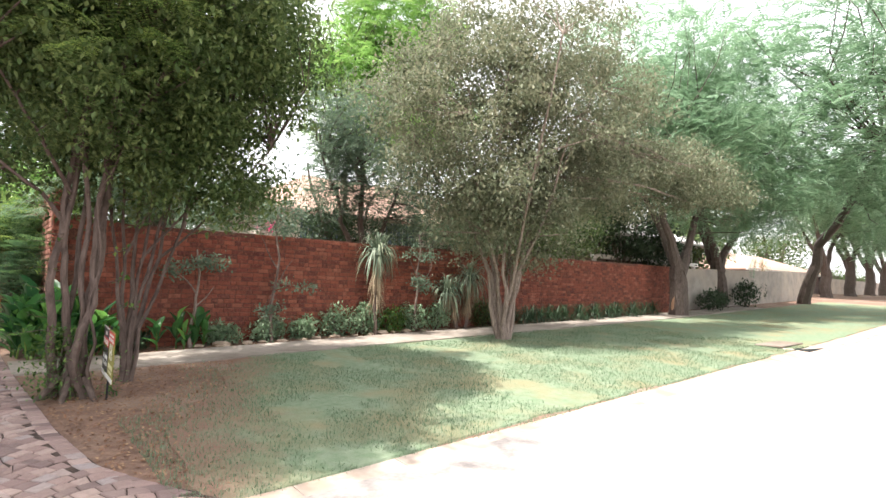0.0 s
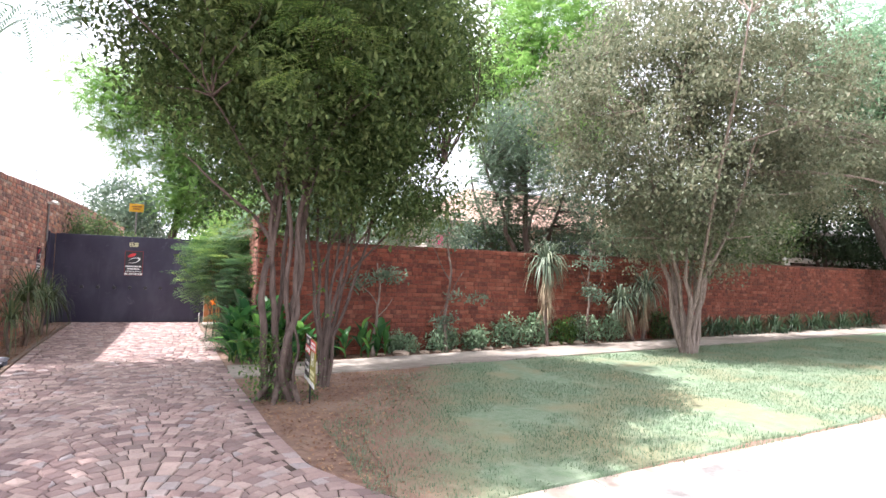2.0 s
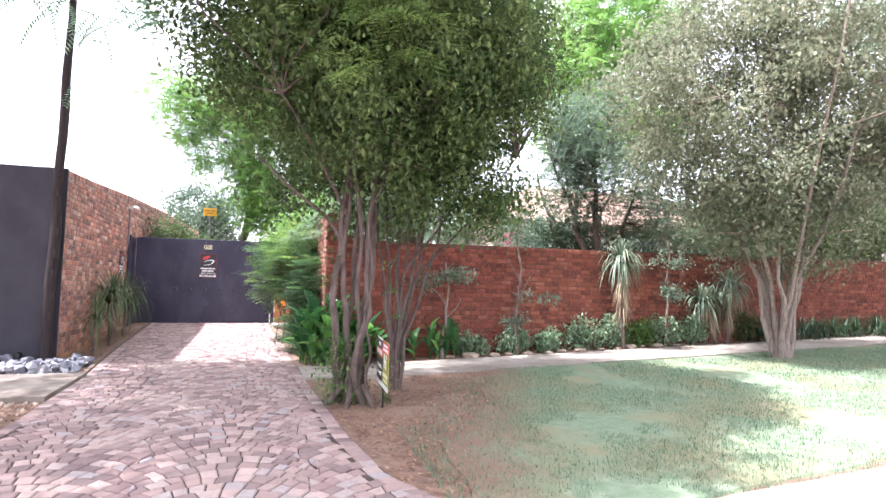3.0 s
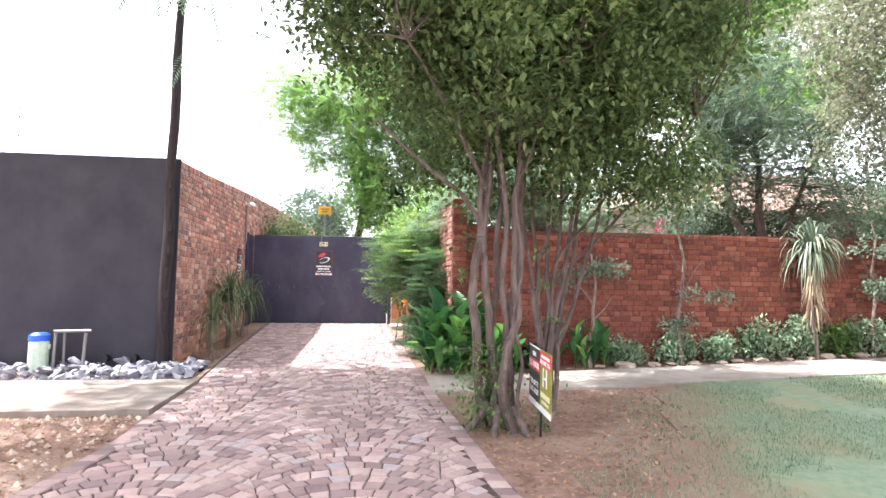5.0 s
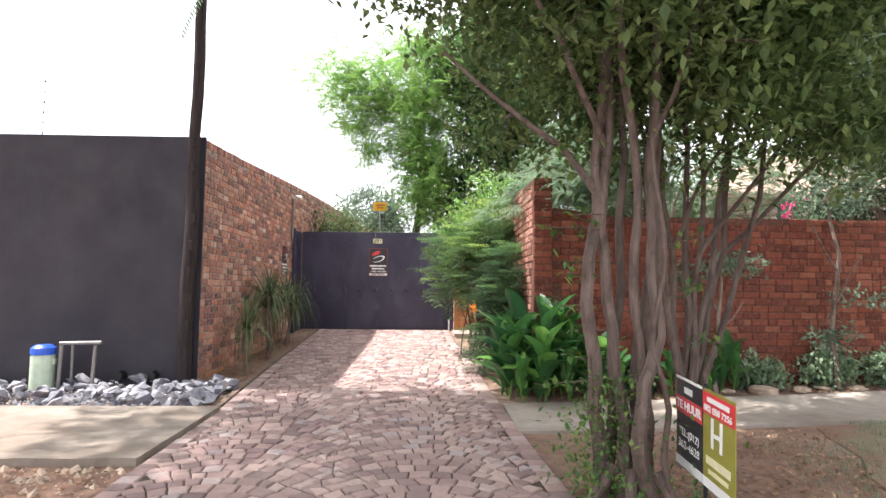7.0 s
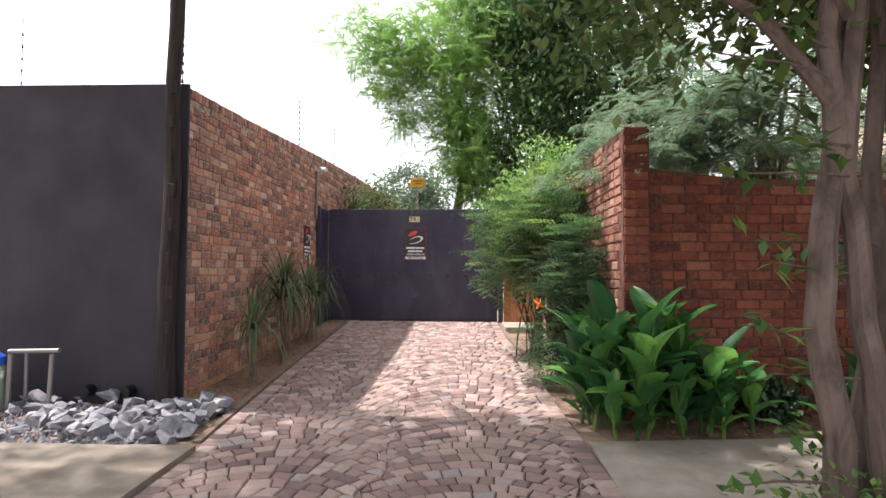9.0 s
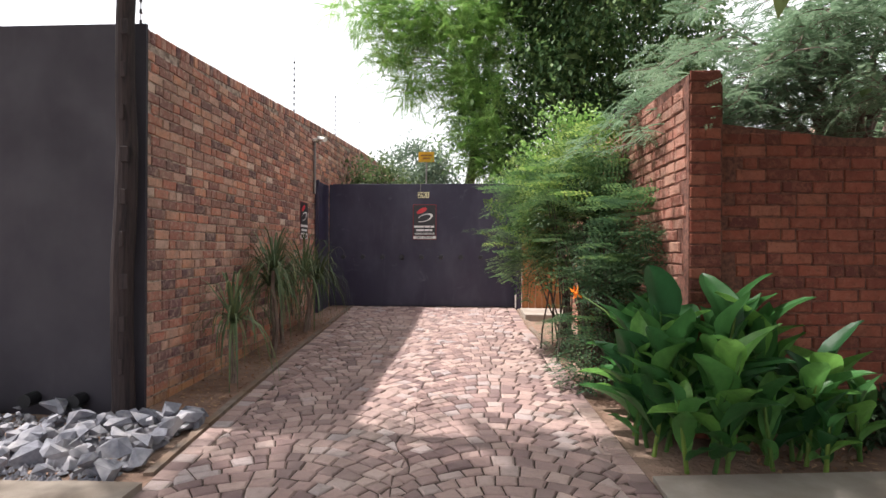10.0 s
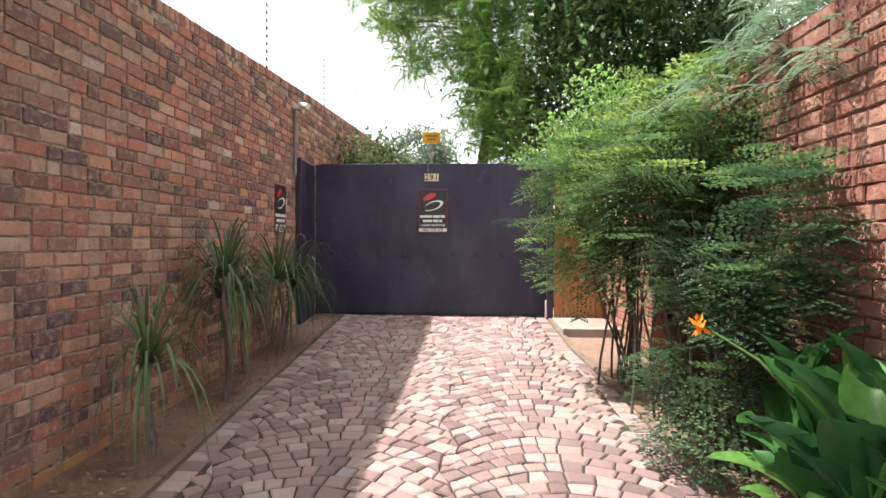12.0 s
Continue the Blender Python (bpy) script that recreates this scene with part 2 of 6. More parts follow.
def glass_mat():
    m = Mat("window_glass", 0.05, spec=0.6)
    return m.color((0.10, 0.13, 0.17)).m


M["glass"] = glass_mat()
M["leaf_dark"] = leaf_mat("leaf_dark", (0.028, 0.052, 0.018), (0.078, 0.125, 0.042), (0.20, 0.25, 0.105), 0.5, 0.45)
M["leaf_glossy"] = leaf_mat("leaf_glossy", (0.032, 0.058, 0.022), (0.09, 0.14, 0.046), (0.23, 0.29, 0.11), 0.5, 0.46, 0.3)
M["leaf_olive"] = leaf_mat("leaf_olive", (0.11, 0.135, 0.08), (0.19, 0.215, 0.135), (0.33, 0.31, 0.21), 0.55, 0.42)
M["leaf_fern"] = leaf_mat("leaf_fern", (0.13, 0.22, 0.13), (0.235, 0.37, 0.225), (0.38, 0.51, 0.35), 0.55, 0.55)
M["leaf_bright"] = leaf_mat("leaf_bright", (0.12, 0.25, 0.06), (0.22, 0.40, 0.10), (0.36, 0.52, 0.17), 0.5, 0.5)
M["leaf_blue"] = leaf_mat("leaf_blue", (0.07, 0.11, 0.075), (0.125, 0.185, 0.125), (0.22, 0.28, 0.19), 0.55, 0.4)
M["leaf_shrub"] = leaf_mat("leaf_shrub", (0.03, 0.075, 0.022), (0.07, 0.15, 0.035), (0.20, 0.29, 0.06), 0.45, 0.35)
M["leaf_night"] = leaf_mat("leaf_night", (0.018, 0.036, 0.018), (0.03, 0.058, 0.026), (0.055, 0.09, 0.04), 0.5, 0.25)


def canna_mat():
    m = Mat("canna_leaf", 0.38, spec=0.45)
    col = m.ramp(m.random(), [(0.0, (0.028, 0.095, 0.036)), (0.6, (0.075, 0.215, 0.058)), (1.0, (0.20, 0.42, 0.09))])
    col = m.mix(m.ramp(m.noise(25, 3, stretch=(1, 1, 0.3)), [(0.4, (0, 0, 0)), (0.7, (0.3, 0.3, 0.3))]), col, (0.02, 0.06, 0.02))
    m.bump(m.noise(70, 3, 0.6, (1, 1, 0.25)), 0.35, 0.006)
    return m.color(col).leafy(col, 0.46).m


M["canna"] = canna_mat()
M["strap"] = leaf_mat("strap", (0.05, 0.085, 0.04), (0.09, 0.135, 0.06), (0.17, 0.20, 0.09), 0.5, 0.25)
M["yucca"] = leaf_mat("yucca", (0.07, 0.105, 0.07), (0.14, 0.185, 0.12), (0.30, 0.33, 0.23), 0.5, 0.2)
# feathery shrub leaves in three tones, from shaded to sunlit
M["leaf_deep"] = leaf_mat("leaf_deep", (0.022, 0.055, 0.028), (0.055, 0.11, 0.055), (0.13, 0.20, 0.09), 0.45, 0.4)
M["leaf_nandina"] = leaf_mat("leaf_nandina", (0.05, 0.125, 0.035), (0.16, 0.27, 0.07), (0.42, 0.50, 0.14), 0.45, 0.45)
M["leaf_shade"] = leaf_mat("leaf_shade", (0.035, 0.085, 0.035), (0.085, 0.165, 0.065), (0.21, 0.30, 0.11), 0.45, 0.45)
M["leaf_thorn"] = leaf_mat("leaf_thorn", (0.11, 0.18, 0.11), (0.18, 0.28, 0.17), (0.29, 0.38, 0.25), 0.55, 0.45)
M["leaf_pale"] = leaf_mat("leaf_pale", (0.12, 0.20, 0.11), (0.21, 0.31, 0.18), (0.34, 0.43, 0.28), 0.5, 0.35)
M["thatch"] = leaf_mat("thatch", (0.16, 0.11, 0.07), (0.28, 0.21, 0.14), (0.40, 0.32, 0.22), 0.8, 0.1, 0.1)
M["flower_orange"] = leaf_mat("flower_orange", (0.75, 0.13, 0.02), (0.85, 0.28, 0.02), (0.9, 0.45, 0.03), 0.5, 0.4)
M["flower_pink"] = leaf_mat("flower_pink", (0.60, 0.03, 0.15), (0.72, 0.06, 0.24), (0.8, 0.12, 0.3), 0.5, 0.4)


# ---- helpers of this scene ----
RNG = np.random.default_rng(7)


def ground_z(x, y):
    """The lie of the land: a street that climbs along +x and a verge that climbs to the gate."""
    base = np.interp(y, [-80, 3.5, 4.5, 6, 8, 10, 12, 14.5, 17.3, 40, 200], [-0.12, -0.12, -0.05, 0.06, 0.13, 0.18, 0.25, 0.36, 0.54, 0.8, 0.8])
    return base + np.interp(x, [2, 20, 60, 200], [0, 0.32, 1.35, 1.9])


SLOPE = 0.075            # the street and the front wall run a little askew


def kerb_y(x):
    return 3.98 + SLOPE * x


def path_y(x):
    return 9.30 + 0.09 * x


def part(name, data, material, parent=None, label=""):
    """Links one mesh, from a bmesh or from (verts, faces), as one object, under a thing if given."""
    me = bpy.data.meshes.new(name)
    if isinstance(data, bmesh.types.BMesh):
        data.to_mesh(me)
        data.free()
    else:
        v, f = data
        me.from_pydata(np.asarray(v).tolist(), [], f.tolist() if isinstance(f, np.ndarray) else f)
    me.materials.append(material)
    ob = new(name, me)
    ob.parent = parent
    if label:
        ob["label"] = label
    return ob


def thing(name, at, label, category, group="", kind="", rz=0.0):
    e = new(name)
    e.empty_display_size = 0.1
    e.matrix_world = pose(*at, rz=rz)
    return tagged(e, label, category, group, kind)


def box(bm, lo, hi, bevel=0.0, m=None):
    r = bmesh.ops.create_cube(bm, size=1)
    c, s = (Vector(lo) + Vector(hi)) / 2, Vector(hi) - Vector(lo)
    for v in r["verts"]:
        v.co = Vector((v.co.x * s.x, v.co.y * s.y, v.co.z * s.z)) + c
    if bevel:
        es = list({e for v in r["verts"] for e in v.link_edges})
        vs = bmesh.ops.bevel(bm, geom=es, offset=bevel, segments=1, affect="EDGES")["verts"]
    else:
        vs = r["verts"]
    if m is not None:
        bmesh.ops.transform(bm, matrix=m, verts=[v for v in vs if v.is_valid])
    return bm


def boxed(lo, hi, bevel=0.0):
    return box(bmesh.new(), lo, hi, bevel)


def tube(points, radii, sides=6):
    """A tapered tube along points: verts and faces."""
    pts = [Vector(p) for p in points]
    vs, fs = [], []
    ref = Vector((1, 0.2, 0.1))
    for i, p in enumerate(pts):
        d = (pts[min(i + 1, len(pts) - 1)] - pts[max(i - 1, 0)]).normalized()
        a = d.cross(ref)
        a = a.normalized() if a.length > 1e-3 else d.orthogonal().normalized()
        b = d.cross(a)
        for k in range(sides):
            w = 2 * math.pi * k / sides
            vs.append(p + (a * math.cos(w) + b * math.sin(w)) * radii[i])
    for i in range(len(pts) - 1):
        for k in range(sides):
            q = (k + 1) % sides
            fs.append((i * sides + k, i * sides + q, (i + 1) * sides + q, (i + 1) * sides + k))
    fs.append(tuple(range(sides))[::-1])
    fs.append(tuple((len(pts) - 1) * sides + k for k in range(sides)))
    return vs, fs


def join(pieces):
    """Several (verts, faces) as one."""
    vs, fs, n = [], [], 0
    for v, f in pieces:
        vs.extend(v)
        fs.extend(tuple(i + n for i in q) for q in f)
        n += len(v)
    return [tuple(v) for v in vs], fs


def turns(n, tilt=None):
    """n random rotations, as n x 3 x 3; tilt limits how far the local z leans from up (radians)."""
    if tilt is None:
        q = RNG.normal(size=(n, 4))
        q /= np.linalg.norm(q, axis=1)[:, None]
        w, x, y, z = q.T
        return np.stack([1 - 2 * (y * y + z * z), 2 * (x * y - z * w), 2 * (x * z + y * w), 2 * (x * y + z * w), 1 - 2 * (x * x + z * z), 2 * (y * z - x * w),
                         2 * (x * z - y * w), 2 * (y * z + x * w), 1 - 2 * (x * x + y * y)], 1).reshape(n, 3, 3)
    a, t = RNG.uniform(0, 2 * np.pi, n), RNG.normal(0, tilt, n)
    ca, sa, ct, st = np.cos(a), np.sin(a), np.cos(t), np.sin(t)
    o, i = np.zeros(n), np.ones(n)
    rz = np.stack([ca, -sa, o, sa, ca, o, o, o, i], 1).reshape(n, 3, 3)
    rx = np.stack([i, o, o, o, ct, -st, o, st, ct], 1).reshape(n, 3, 3)
    return rz @ rx


def scatter(template, places, rots, sizes):
    """Copies of a small (verts, faces) at places, joined: for leaves, blades and the like."""
    tv, tf = np.array(template[0], float), np.array(template[1])
    n, k = len(places), len(tv)
    v = np.einsum("nij,kj->nki", rots, tv) * np.asarray(sizes)[:, None, None] + np.asarray(places)[:, None, :]
    f = tf[None] + (np.arange(n) * k)[:, None, None]
    return v.reshape(-1, 3), f.reshape(-1, tf.shape[1])


LEAF = ([(0, 0, 0), (0.27, 0.42, 0.05), (0, 1, -0.08), (-0.27, 0.42, 0.05)], [(0, 1, 2, 3)])


def frond(pairs=9, droop=0.35, leaflet=0.26, wide=0.042):
    """A feathery compound leaf, 1 long along +y."""
    vs, fs = [], []
    for i in range(pairs):
        s = 0.12 + 0.88 * i / (pairs - 1)
        p = Vector((0, s, -droop * s * s))
        ln = leaflet * (1 - 0.75 * abs(s - 0.5) ** 1.5 * 1.4)
        for side in (-1, 1):
            tip = p + Vector((side * ln, ln * 0.45, -0.06))
            mid = (p + tip) / 2
            n = len(vs)
            vs += [p, mid + Vector((0, wide, 0.02)), tip, mid - Vector((0, wide, -0.01))]
            fs.append((n, n + 1, n + 2, n + 3))
    return [tuple(v) for v in vs], fs


FROND = frond()
FERN = frond(13, 0.45, 0.24, 0.026)


def bipinnate(pairs=8, leaflets=7, droop=0.3, reach=0.30, wide=0.016, long=0.050):
    """A twice-divided leaf, 1 long along +y: side ribs in pairs, each with small leaflets in pairs."""
    vs, fs = [], []
    for i in range(pairs):
        s = 0.14 + 0.86 * i / (pairs - 1)
        p = Vector((0, s, -droop * s * s))
        ln = reach * (0.45 + 0.75 * math.sin(math.pi * min(0.95, s * 0.85 + 0.12)))
        for side in (-1, 1):
            rib = Vector((side * ln, ln * 0.55, -0.16 * ln))
            for k in range(leaflets):
                u = 0.12 + 0.88 * k / (leaflets - 1)
                c = p + rib * u + Vector((0, 0, -0.05 * u * u))
                for w in (-1, 1):
                    tip = c + Vector((side * 0.012, w * long * (1.15 - 0.5 * u) + 0.014, 0.004))
                    n = len(vs)
                    vs += [c - Vector((wide, 0, 0)), (c + tip) / 2 + Vector((-wide * 1.3, 0, 0.004)), tip, (c + tip) / 2 + Vector((wide * 1.3, 0, 0.004))]
                    fs.append((n, n + 1, n + 2, n + 3))
    return [tuple(v) for v in vs], fs


BIPINNATE = bipinnate()


def in_blob(n, centre, radii, shell=0.55):
    """n points in an ellipsoid, more of them near its skin."""
    d = RNG.normal(size=(n, 3))
    d /= np.linalg.norm(d, axis=1)[:, None]
    r = shell + (1 - shell) * RNG.random(n) ** 0.6
    r[RNG.random(n) < 0.25] *= 0.65
    return np.array(centre) + d * r[:, None] * np.array(radii)


def bent(a, b, wobble, steps=6, lift=0.0):
    a, b = Vector(a), Vector(b)
    out = []
    ph = RNG.uniform(0, 6.28, 3)
    for i in range(steps + 1):
        s = i / steps
        w = math.sin(math.pi * s) * wobble
        out.append(a.lerp(b, s) + Vector((w * math.sin(3.1 * s + ph[0]), w * math.sin(2.7 * s + ph[1]), lift * math.sin(math.pi * s))))
    return out


def tree(name, at, label, stems, blobs, leaf, leaf_m, bark_m, clumps=200, per=60, spread=0.32, size=0.09, twigs=60, tilt=None, branch_r=0.02, category="tree", wiggle=0.06):
    """stems: (foot offset, knees..., radius at foot, radius at tip); blobs: crown ellipsoids (centre, radii), relative to the foot."""
    e = thing(name, at, label, category)
    pieces, tips = [], []
    for path, r0, r1 in stems:
        pts = []
        for a, b in zip(path[:-1], path[1:]):
            seg = bent(a, b, wiggle * (Vector(b) - Vector(a)).length, 4)
            pts += seg if not pts else seg[1:]
        rr = [r0 + (r1 - r0) * i / (len(pts) - 1) for i in range(len(pts))]
        rr[0] *= 1.25
        pieces.append(tube(pts, rr, 8))
        tips += pts[len(pts) // 3:]
    vol = np.array([b[1][0] * b[1][1] * b[1][2] for b in blobs]) ** 0.67
    counts = np.maximum(3, (clumps * vol / vol.sum()).astype(int))
    cl = np.concatenate([in_blob(int(c * 1.45), *b) for c, b in zip(counts, blobs)])
    span = max(b[1][0] for b in blobs)
    keep = [noise.noise(Vector(c) * (2.6 / span) + Vector(at)) + 0.5 * noise.noise(Vector(c) * (6 / span) + Vector(at)) > -0.12 for c in cl]
    cl = cl[np.array(keep)]
    cl = cl + RNG.normal(size=cl.shape) * 0.05 * span
    for c in cl[RNG.permutation(len(cl))[:twigs]]:
        c = Vector(c)
        near = sorted(tips, key=lambda p: (p - c).length + 0.8 * max(0, p.z - c.z))[0]
        pieces.append(tube(bent(near, c, 0.12 * (c - near).length, 4), [branch_r, branch_r * 0.85, branch_r * 0.65, branch_r * 0.45, branch_r * 0.25], 5))
    part("trunk", join(pieces), bark_m, e)
    n = len(cl) * per
    pos = np.repeat(cl, per, 0) + RNG.normal(size=(n, 3)) * spread * np.array([1, 1, 0.75])
    v, f = scatter(leaf, pos, turns(n, tilt), size * RNG.uniform(0.6, 1.3, n))
    part("crown", (v, f), leaf_m, e)
    return e


def strip(xs, y_lo, y_hi, lift, thick=0.0, rows=6):
    """A sheet over the land between two lines y(x), with a skirt if thick."""
    xs = np.asarray(xs)
    vs, fs = [], []
    for x in xs:
        a, b = y_lo(x), y_hi(x)
        for k in range(rows + 1):
            y = a + (b - a) * k / rows
            vs.append((x, y, float(ground_z(x, y)) + lift))
    w = rows + 1
    for i in range(len(xs) - 1):
        for k in range(rows):
            fs.append((i * w + k, (i + 1) * w + k, (i + 1) * w + k + 1, i * w + k + 1))
    if thick:
        n = len(vs)
        rim = [i * w for i in range(len(xs))] + [(len(xs) - 1) * w + k for k in range(1, w)] + [i * w + rows for i in range(len(xs) - 2, -1, -1)] + [k for k in range(rows - 1, 0, -1)]
        vs += [(vs[i][0], vs[i][1], vs[i][2] - thick) for i in rim]
        for j in range(len(rim)):
            q = (j + 1) % len(rim)
            fs.append((rim[j], n + j, n + q, rim[q]))
    return vs, fs


# ---- ground, street, verge ----
def axis(lo, hi, fine_lo, fine_hi, fine, coarse):
    a = np.concatenate([np.arange(lo, fine_lo, coarse), np.arange(fine_lo, fine_hi, fine), np.arange(fine_hi, hi + coarse, coarse)])
    return a


def build_ground():
    xs, ys = axis(-150, 250, -6, 26, 0.4, 14), axis(-150, 250, -2, 20, 0.4, 14)
    X, Y = np.meshgrid(xs, ys, indexing="ij")
    Z = ground_z(X, Y) - 0.012
    for i in range(len(xs)):
        for j in range(len(ys)):
            if 4.6 < Y[i, j] < 17 and -6 < X[i, j] < 25:
                Z[i, j] += 0.014 * noise.noise(Vector((X[i, j] * 1.3, Y[i, j] * 1.3, 3)))
    n = len(ys)
    f = [(i * n + j, (i + 1) * n + j, (i + 1) * n + j + 1, i * n + j + 1) for i in range(len(xs) - 1) for j in range(n - 1)]
    g = part("ground", (np.stack([X.ravel(), Y.ravel(), Z.ravel()], 1), f), M["soil"])
    tagged(g, "bare reddish-brown earth with scattered dry leaves", "ground", kind="structure")


build_ground()
_xs = np.concatenate([np.arange(-40, -6, 4), np.arange(-6, 30, 1.0), np.arange(30, 160, 5)])
tagged(part("road", strip(_xs, lambda x: -5.0 + SLOPE * x, lambda x: kerb_y(x) - 0.02, 0.006, rows=5), M["road"]), "sun-bleached pale asphalt street with dusty surface", "road", kind="structure")
kerb = new("kerb")
tagged(kerb, "flush pale concrete kerb of long worn blocks", "kerb", kind="structure")
for i in range(-6, 32):
    x0 = i * 1.0 + 0.01
    if -5 < x0 < 0.9:
        continue
    part("kerb_block", strip(np.linspace(x0, x0 + 0.988, 3), lambda x: kerb_y(x) - 0.44 + RNG.normal(0, 0.002), lambda x: kerb_y(x) + 0.02, 0.016 + RNG.normal(0, 0.003), 0.08, 2), M["kerbstone"], kerb)
tagged(part("pavement_path", strip(np.arange(0.5, 32, 0.5), path_y, lambda x: path_y(x) + 1.12 + 0.1 * min(1, x / 6), 0.016, 0.08, 3), M["concrete"]),
       "narrow pale concrete footpath with dusty edges", "footpath", kind="structure")


def soil_edge(y):
    return float(np.interp(y, [4.0, 5.8, 7.3, 9.3, 10], [1.35, 1.5, 2.5, 3.3, 3.4]))


def lawn():
    ys = np.concatenate([[-0.012], np.linspace(0, 1, 13)])
    vs, fs = [], []
    xs = [None, None] + list(np.arange(3.6, 44, 0.6))
    for col, x in enumerate(xs):
        edge = col == 0
        for s in ys:
            if x is None:
                y = 4.12 + (9.5 - 4.12) * s
                q = soil_edge(y) + 0.45 * noise.noise(Vector((0, y * 1.1, 4))) + 0.2 * noise.noise(Vector((0, y * 3.1, 4)))
            else:
                q = x
                k0 = kerb_y(x) + 0.14 + 0.13 * noise.noise(Vector((x * 1.2, 0, 7)))
                y = k0 + (path_y(x) - 0.05 + 0.08 * noise.noise(Vector((x, 9, 7))) - k0) * s
            low = -0.07 if s < 0 else 0.0
            vs.append((q - (0.03 if edge else 0), y, float(ground_z(q, y)) + 0.004 + low - (0.07 if edge else 0) + 0.012 * noise.noise(Vector((q * 1.3, y * 1.3, 3)))))
    n = len(ys)
    fs = [(i * n + j, (i + 1) * n + j, (i + 1) * n + j + 1, i * n + j + 1) for i in range(len(xs) - 1) for j in range(n - 1)]
    tagged(part("lawn", (vs, fs), M["turf"]), "short patchy green lawn with worn brown spots", "lawn", kind="structure")
    blade = ([(-0.1, 0, 0), (0.1, 0, 0), (0.02, 0.35, 1)], [(0, 1, 2)])
    p = []
    while len(p) < 90000:
        x = 1.2 + 15 * RNG.random(40000) ** 1.5
        y = RNG.uniform(4.0, 10.6, 40000)
        ok = (y > kerb_y(x) - 0.02) & (y < path_y(x) + 0.02) & (x > np.interp(y, [4.0, 5.8, 7.3, 9.3, 10], [1.35, 1.5, 2.5, 3.3, 3.4]) + 0.9 - 1.7 * RNG.random(40000) ** 1.2)
        for a, b in zip(x[ok], y[ok]):
            if noise.noise(Vector((a * 0.9, b * 0.9, 1))) + 0.5 * noise.noise(Vector((a * 3, b * 3, 5))) > -0.42 + 0.3 * random.random():
                p.append((a, b))
    p = np.array(p[:90000])
    pos = np.column_stack([p, ground_z(p[:, 0], p[:, 1])])
    v, f = scatter(blade, pos, turns(len(p), 0.5), RNG.uniform(0.02, 0.05, len(p)))
    tagged(part("grass", (v, f), M["grass"]), "short mown lawn grass, thin in places", "grass", kind="stuff")


lawn()


def litter():
    n = 7000
    x, y = RNG.uniform(0.6, 4.2, n), RNG.uniform(4.4, 9.4, n)
    x2, y2 = RNG.uniform(-6, -2.4, 3000), RNG.uniform(5.5, 8.4, 3000)
    x3, y3 = RNG.uniform(1.2, 18, 5000), 10.6 + RNG.uniform(0, 1.0, 5000)
    y3 = y3 + 0.085 * x3 - 0.1
    x4, y4 = RNG.uniform(-3.3, -2.75, 900), RNG.uniform(11.6, 17, 900)
    x, y = np.concatenate([x, x2, x3, x4]), np.concatenate([y, y2, y3, y4])
    keep = (x < -2.3) | (x > 0.9) | (y < 8)
    keep &= (x < np.interp(y, [4.0, 5.8, 7.3, 9.3, 10], [1.35, 1.5, 2.5, 3.3, 3.4]) + 0.5 * RNG.random(len(x)) ** 3) | (y > path_y(x) + 1.0)
    keep &= ~((x > -2.4) & (x < np.interp(y, [4.4, 5.2, 6.3, 7.5, 9], [1.45, 0.9, 0.75, 0.66, 0.6])))
    x, y = x[keep], y[keep]
    v, f = scatter(LEAF, np.column_stack([x, y, ground_z(x, y) + 0.006]), turns(len(x), 0.35), RNG.uniform(0.02, 0.06, len(x)))
    tagged(part("leaf_litter", (v, f), M["litter"]), "dry brown fallen leaves scattered on the earth", "leaf litter", kind="stuff")


litter()


# ---- walls ----
def brick_mesh(w, h, d, seed):
    """One worn brick with chipped arrises, its face towards -y, centred on x and z, standing proud of y = 0."""
    r = random.Random(seed)
    j = lambda a: r.uniform(-a, a)
    ring = [(-w / 2, -h / 2), (j(w * 0.2), -h / 2), (w / 2, -h / 2), (w / 2, h / 2), (j(w * 0.2), h / 2), (-w / 2, h / 2)]
    out = [(x + j(0.003), z + j(0.0035)) for x, z in ring]
    vs = [(x, 0, z) for x, z in out]
    for x, z in out:
        c = 0.004 + 0.006 * r.random() ** 2
        vs.append((x - math.copysign(c, x) if abs(x) > w * 0.3 else x, -d + j(0.002), z - math.copysign(c, z)))
    vs.append((j(w * 0.2), -d - 0.0015 + j(0.0015), j(h * 0.2)))
    fs = [(6 + k, 6 + (k + 1) % 6, 12) for k in range(6)] + [(k, (k + 1) % 6, 6 + (k + 1) % 6, 6 + k) for k in range(6)]
    return vs, fs


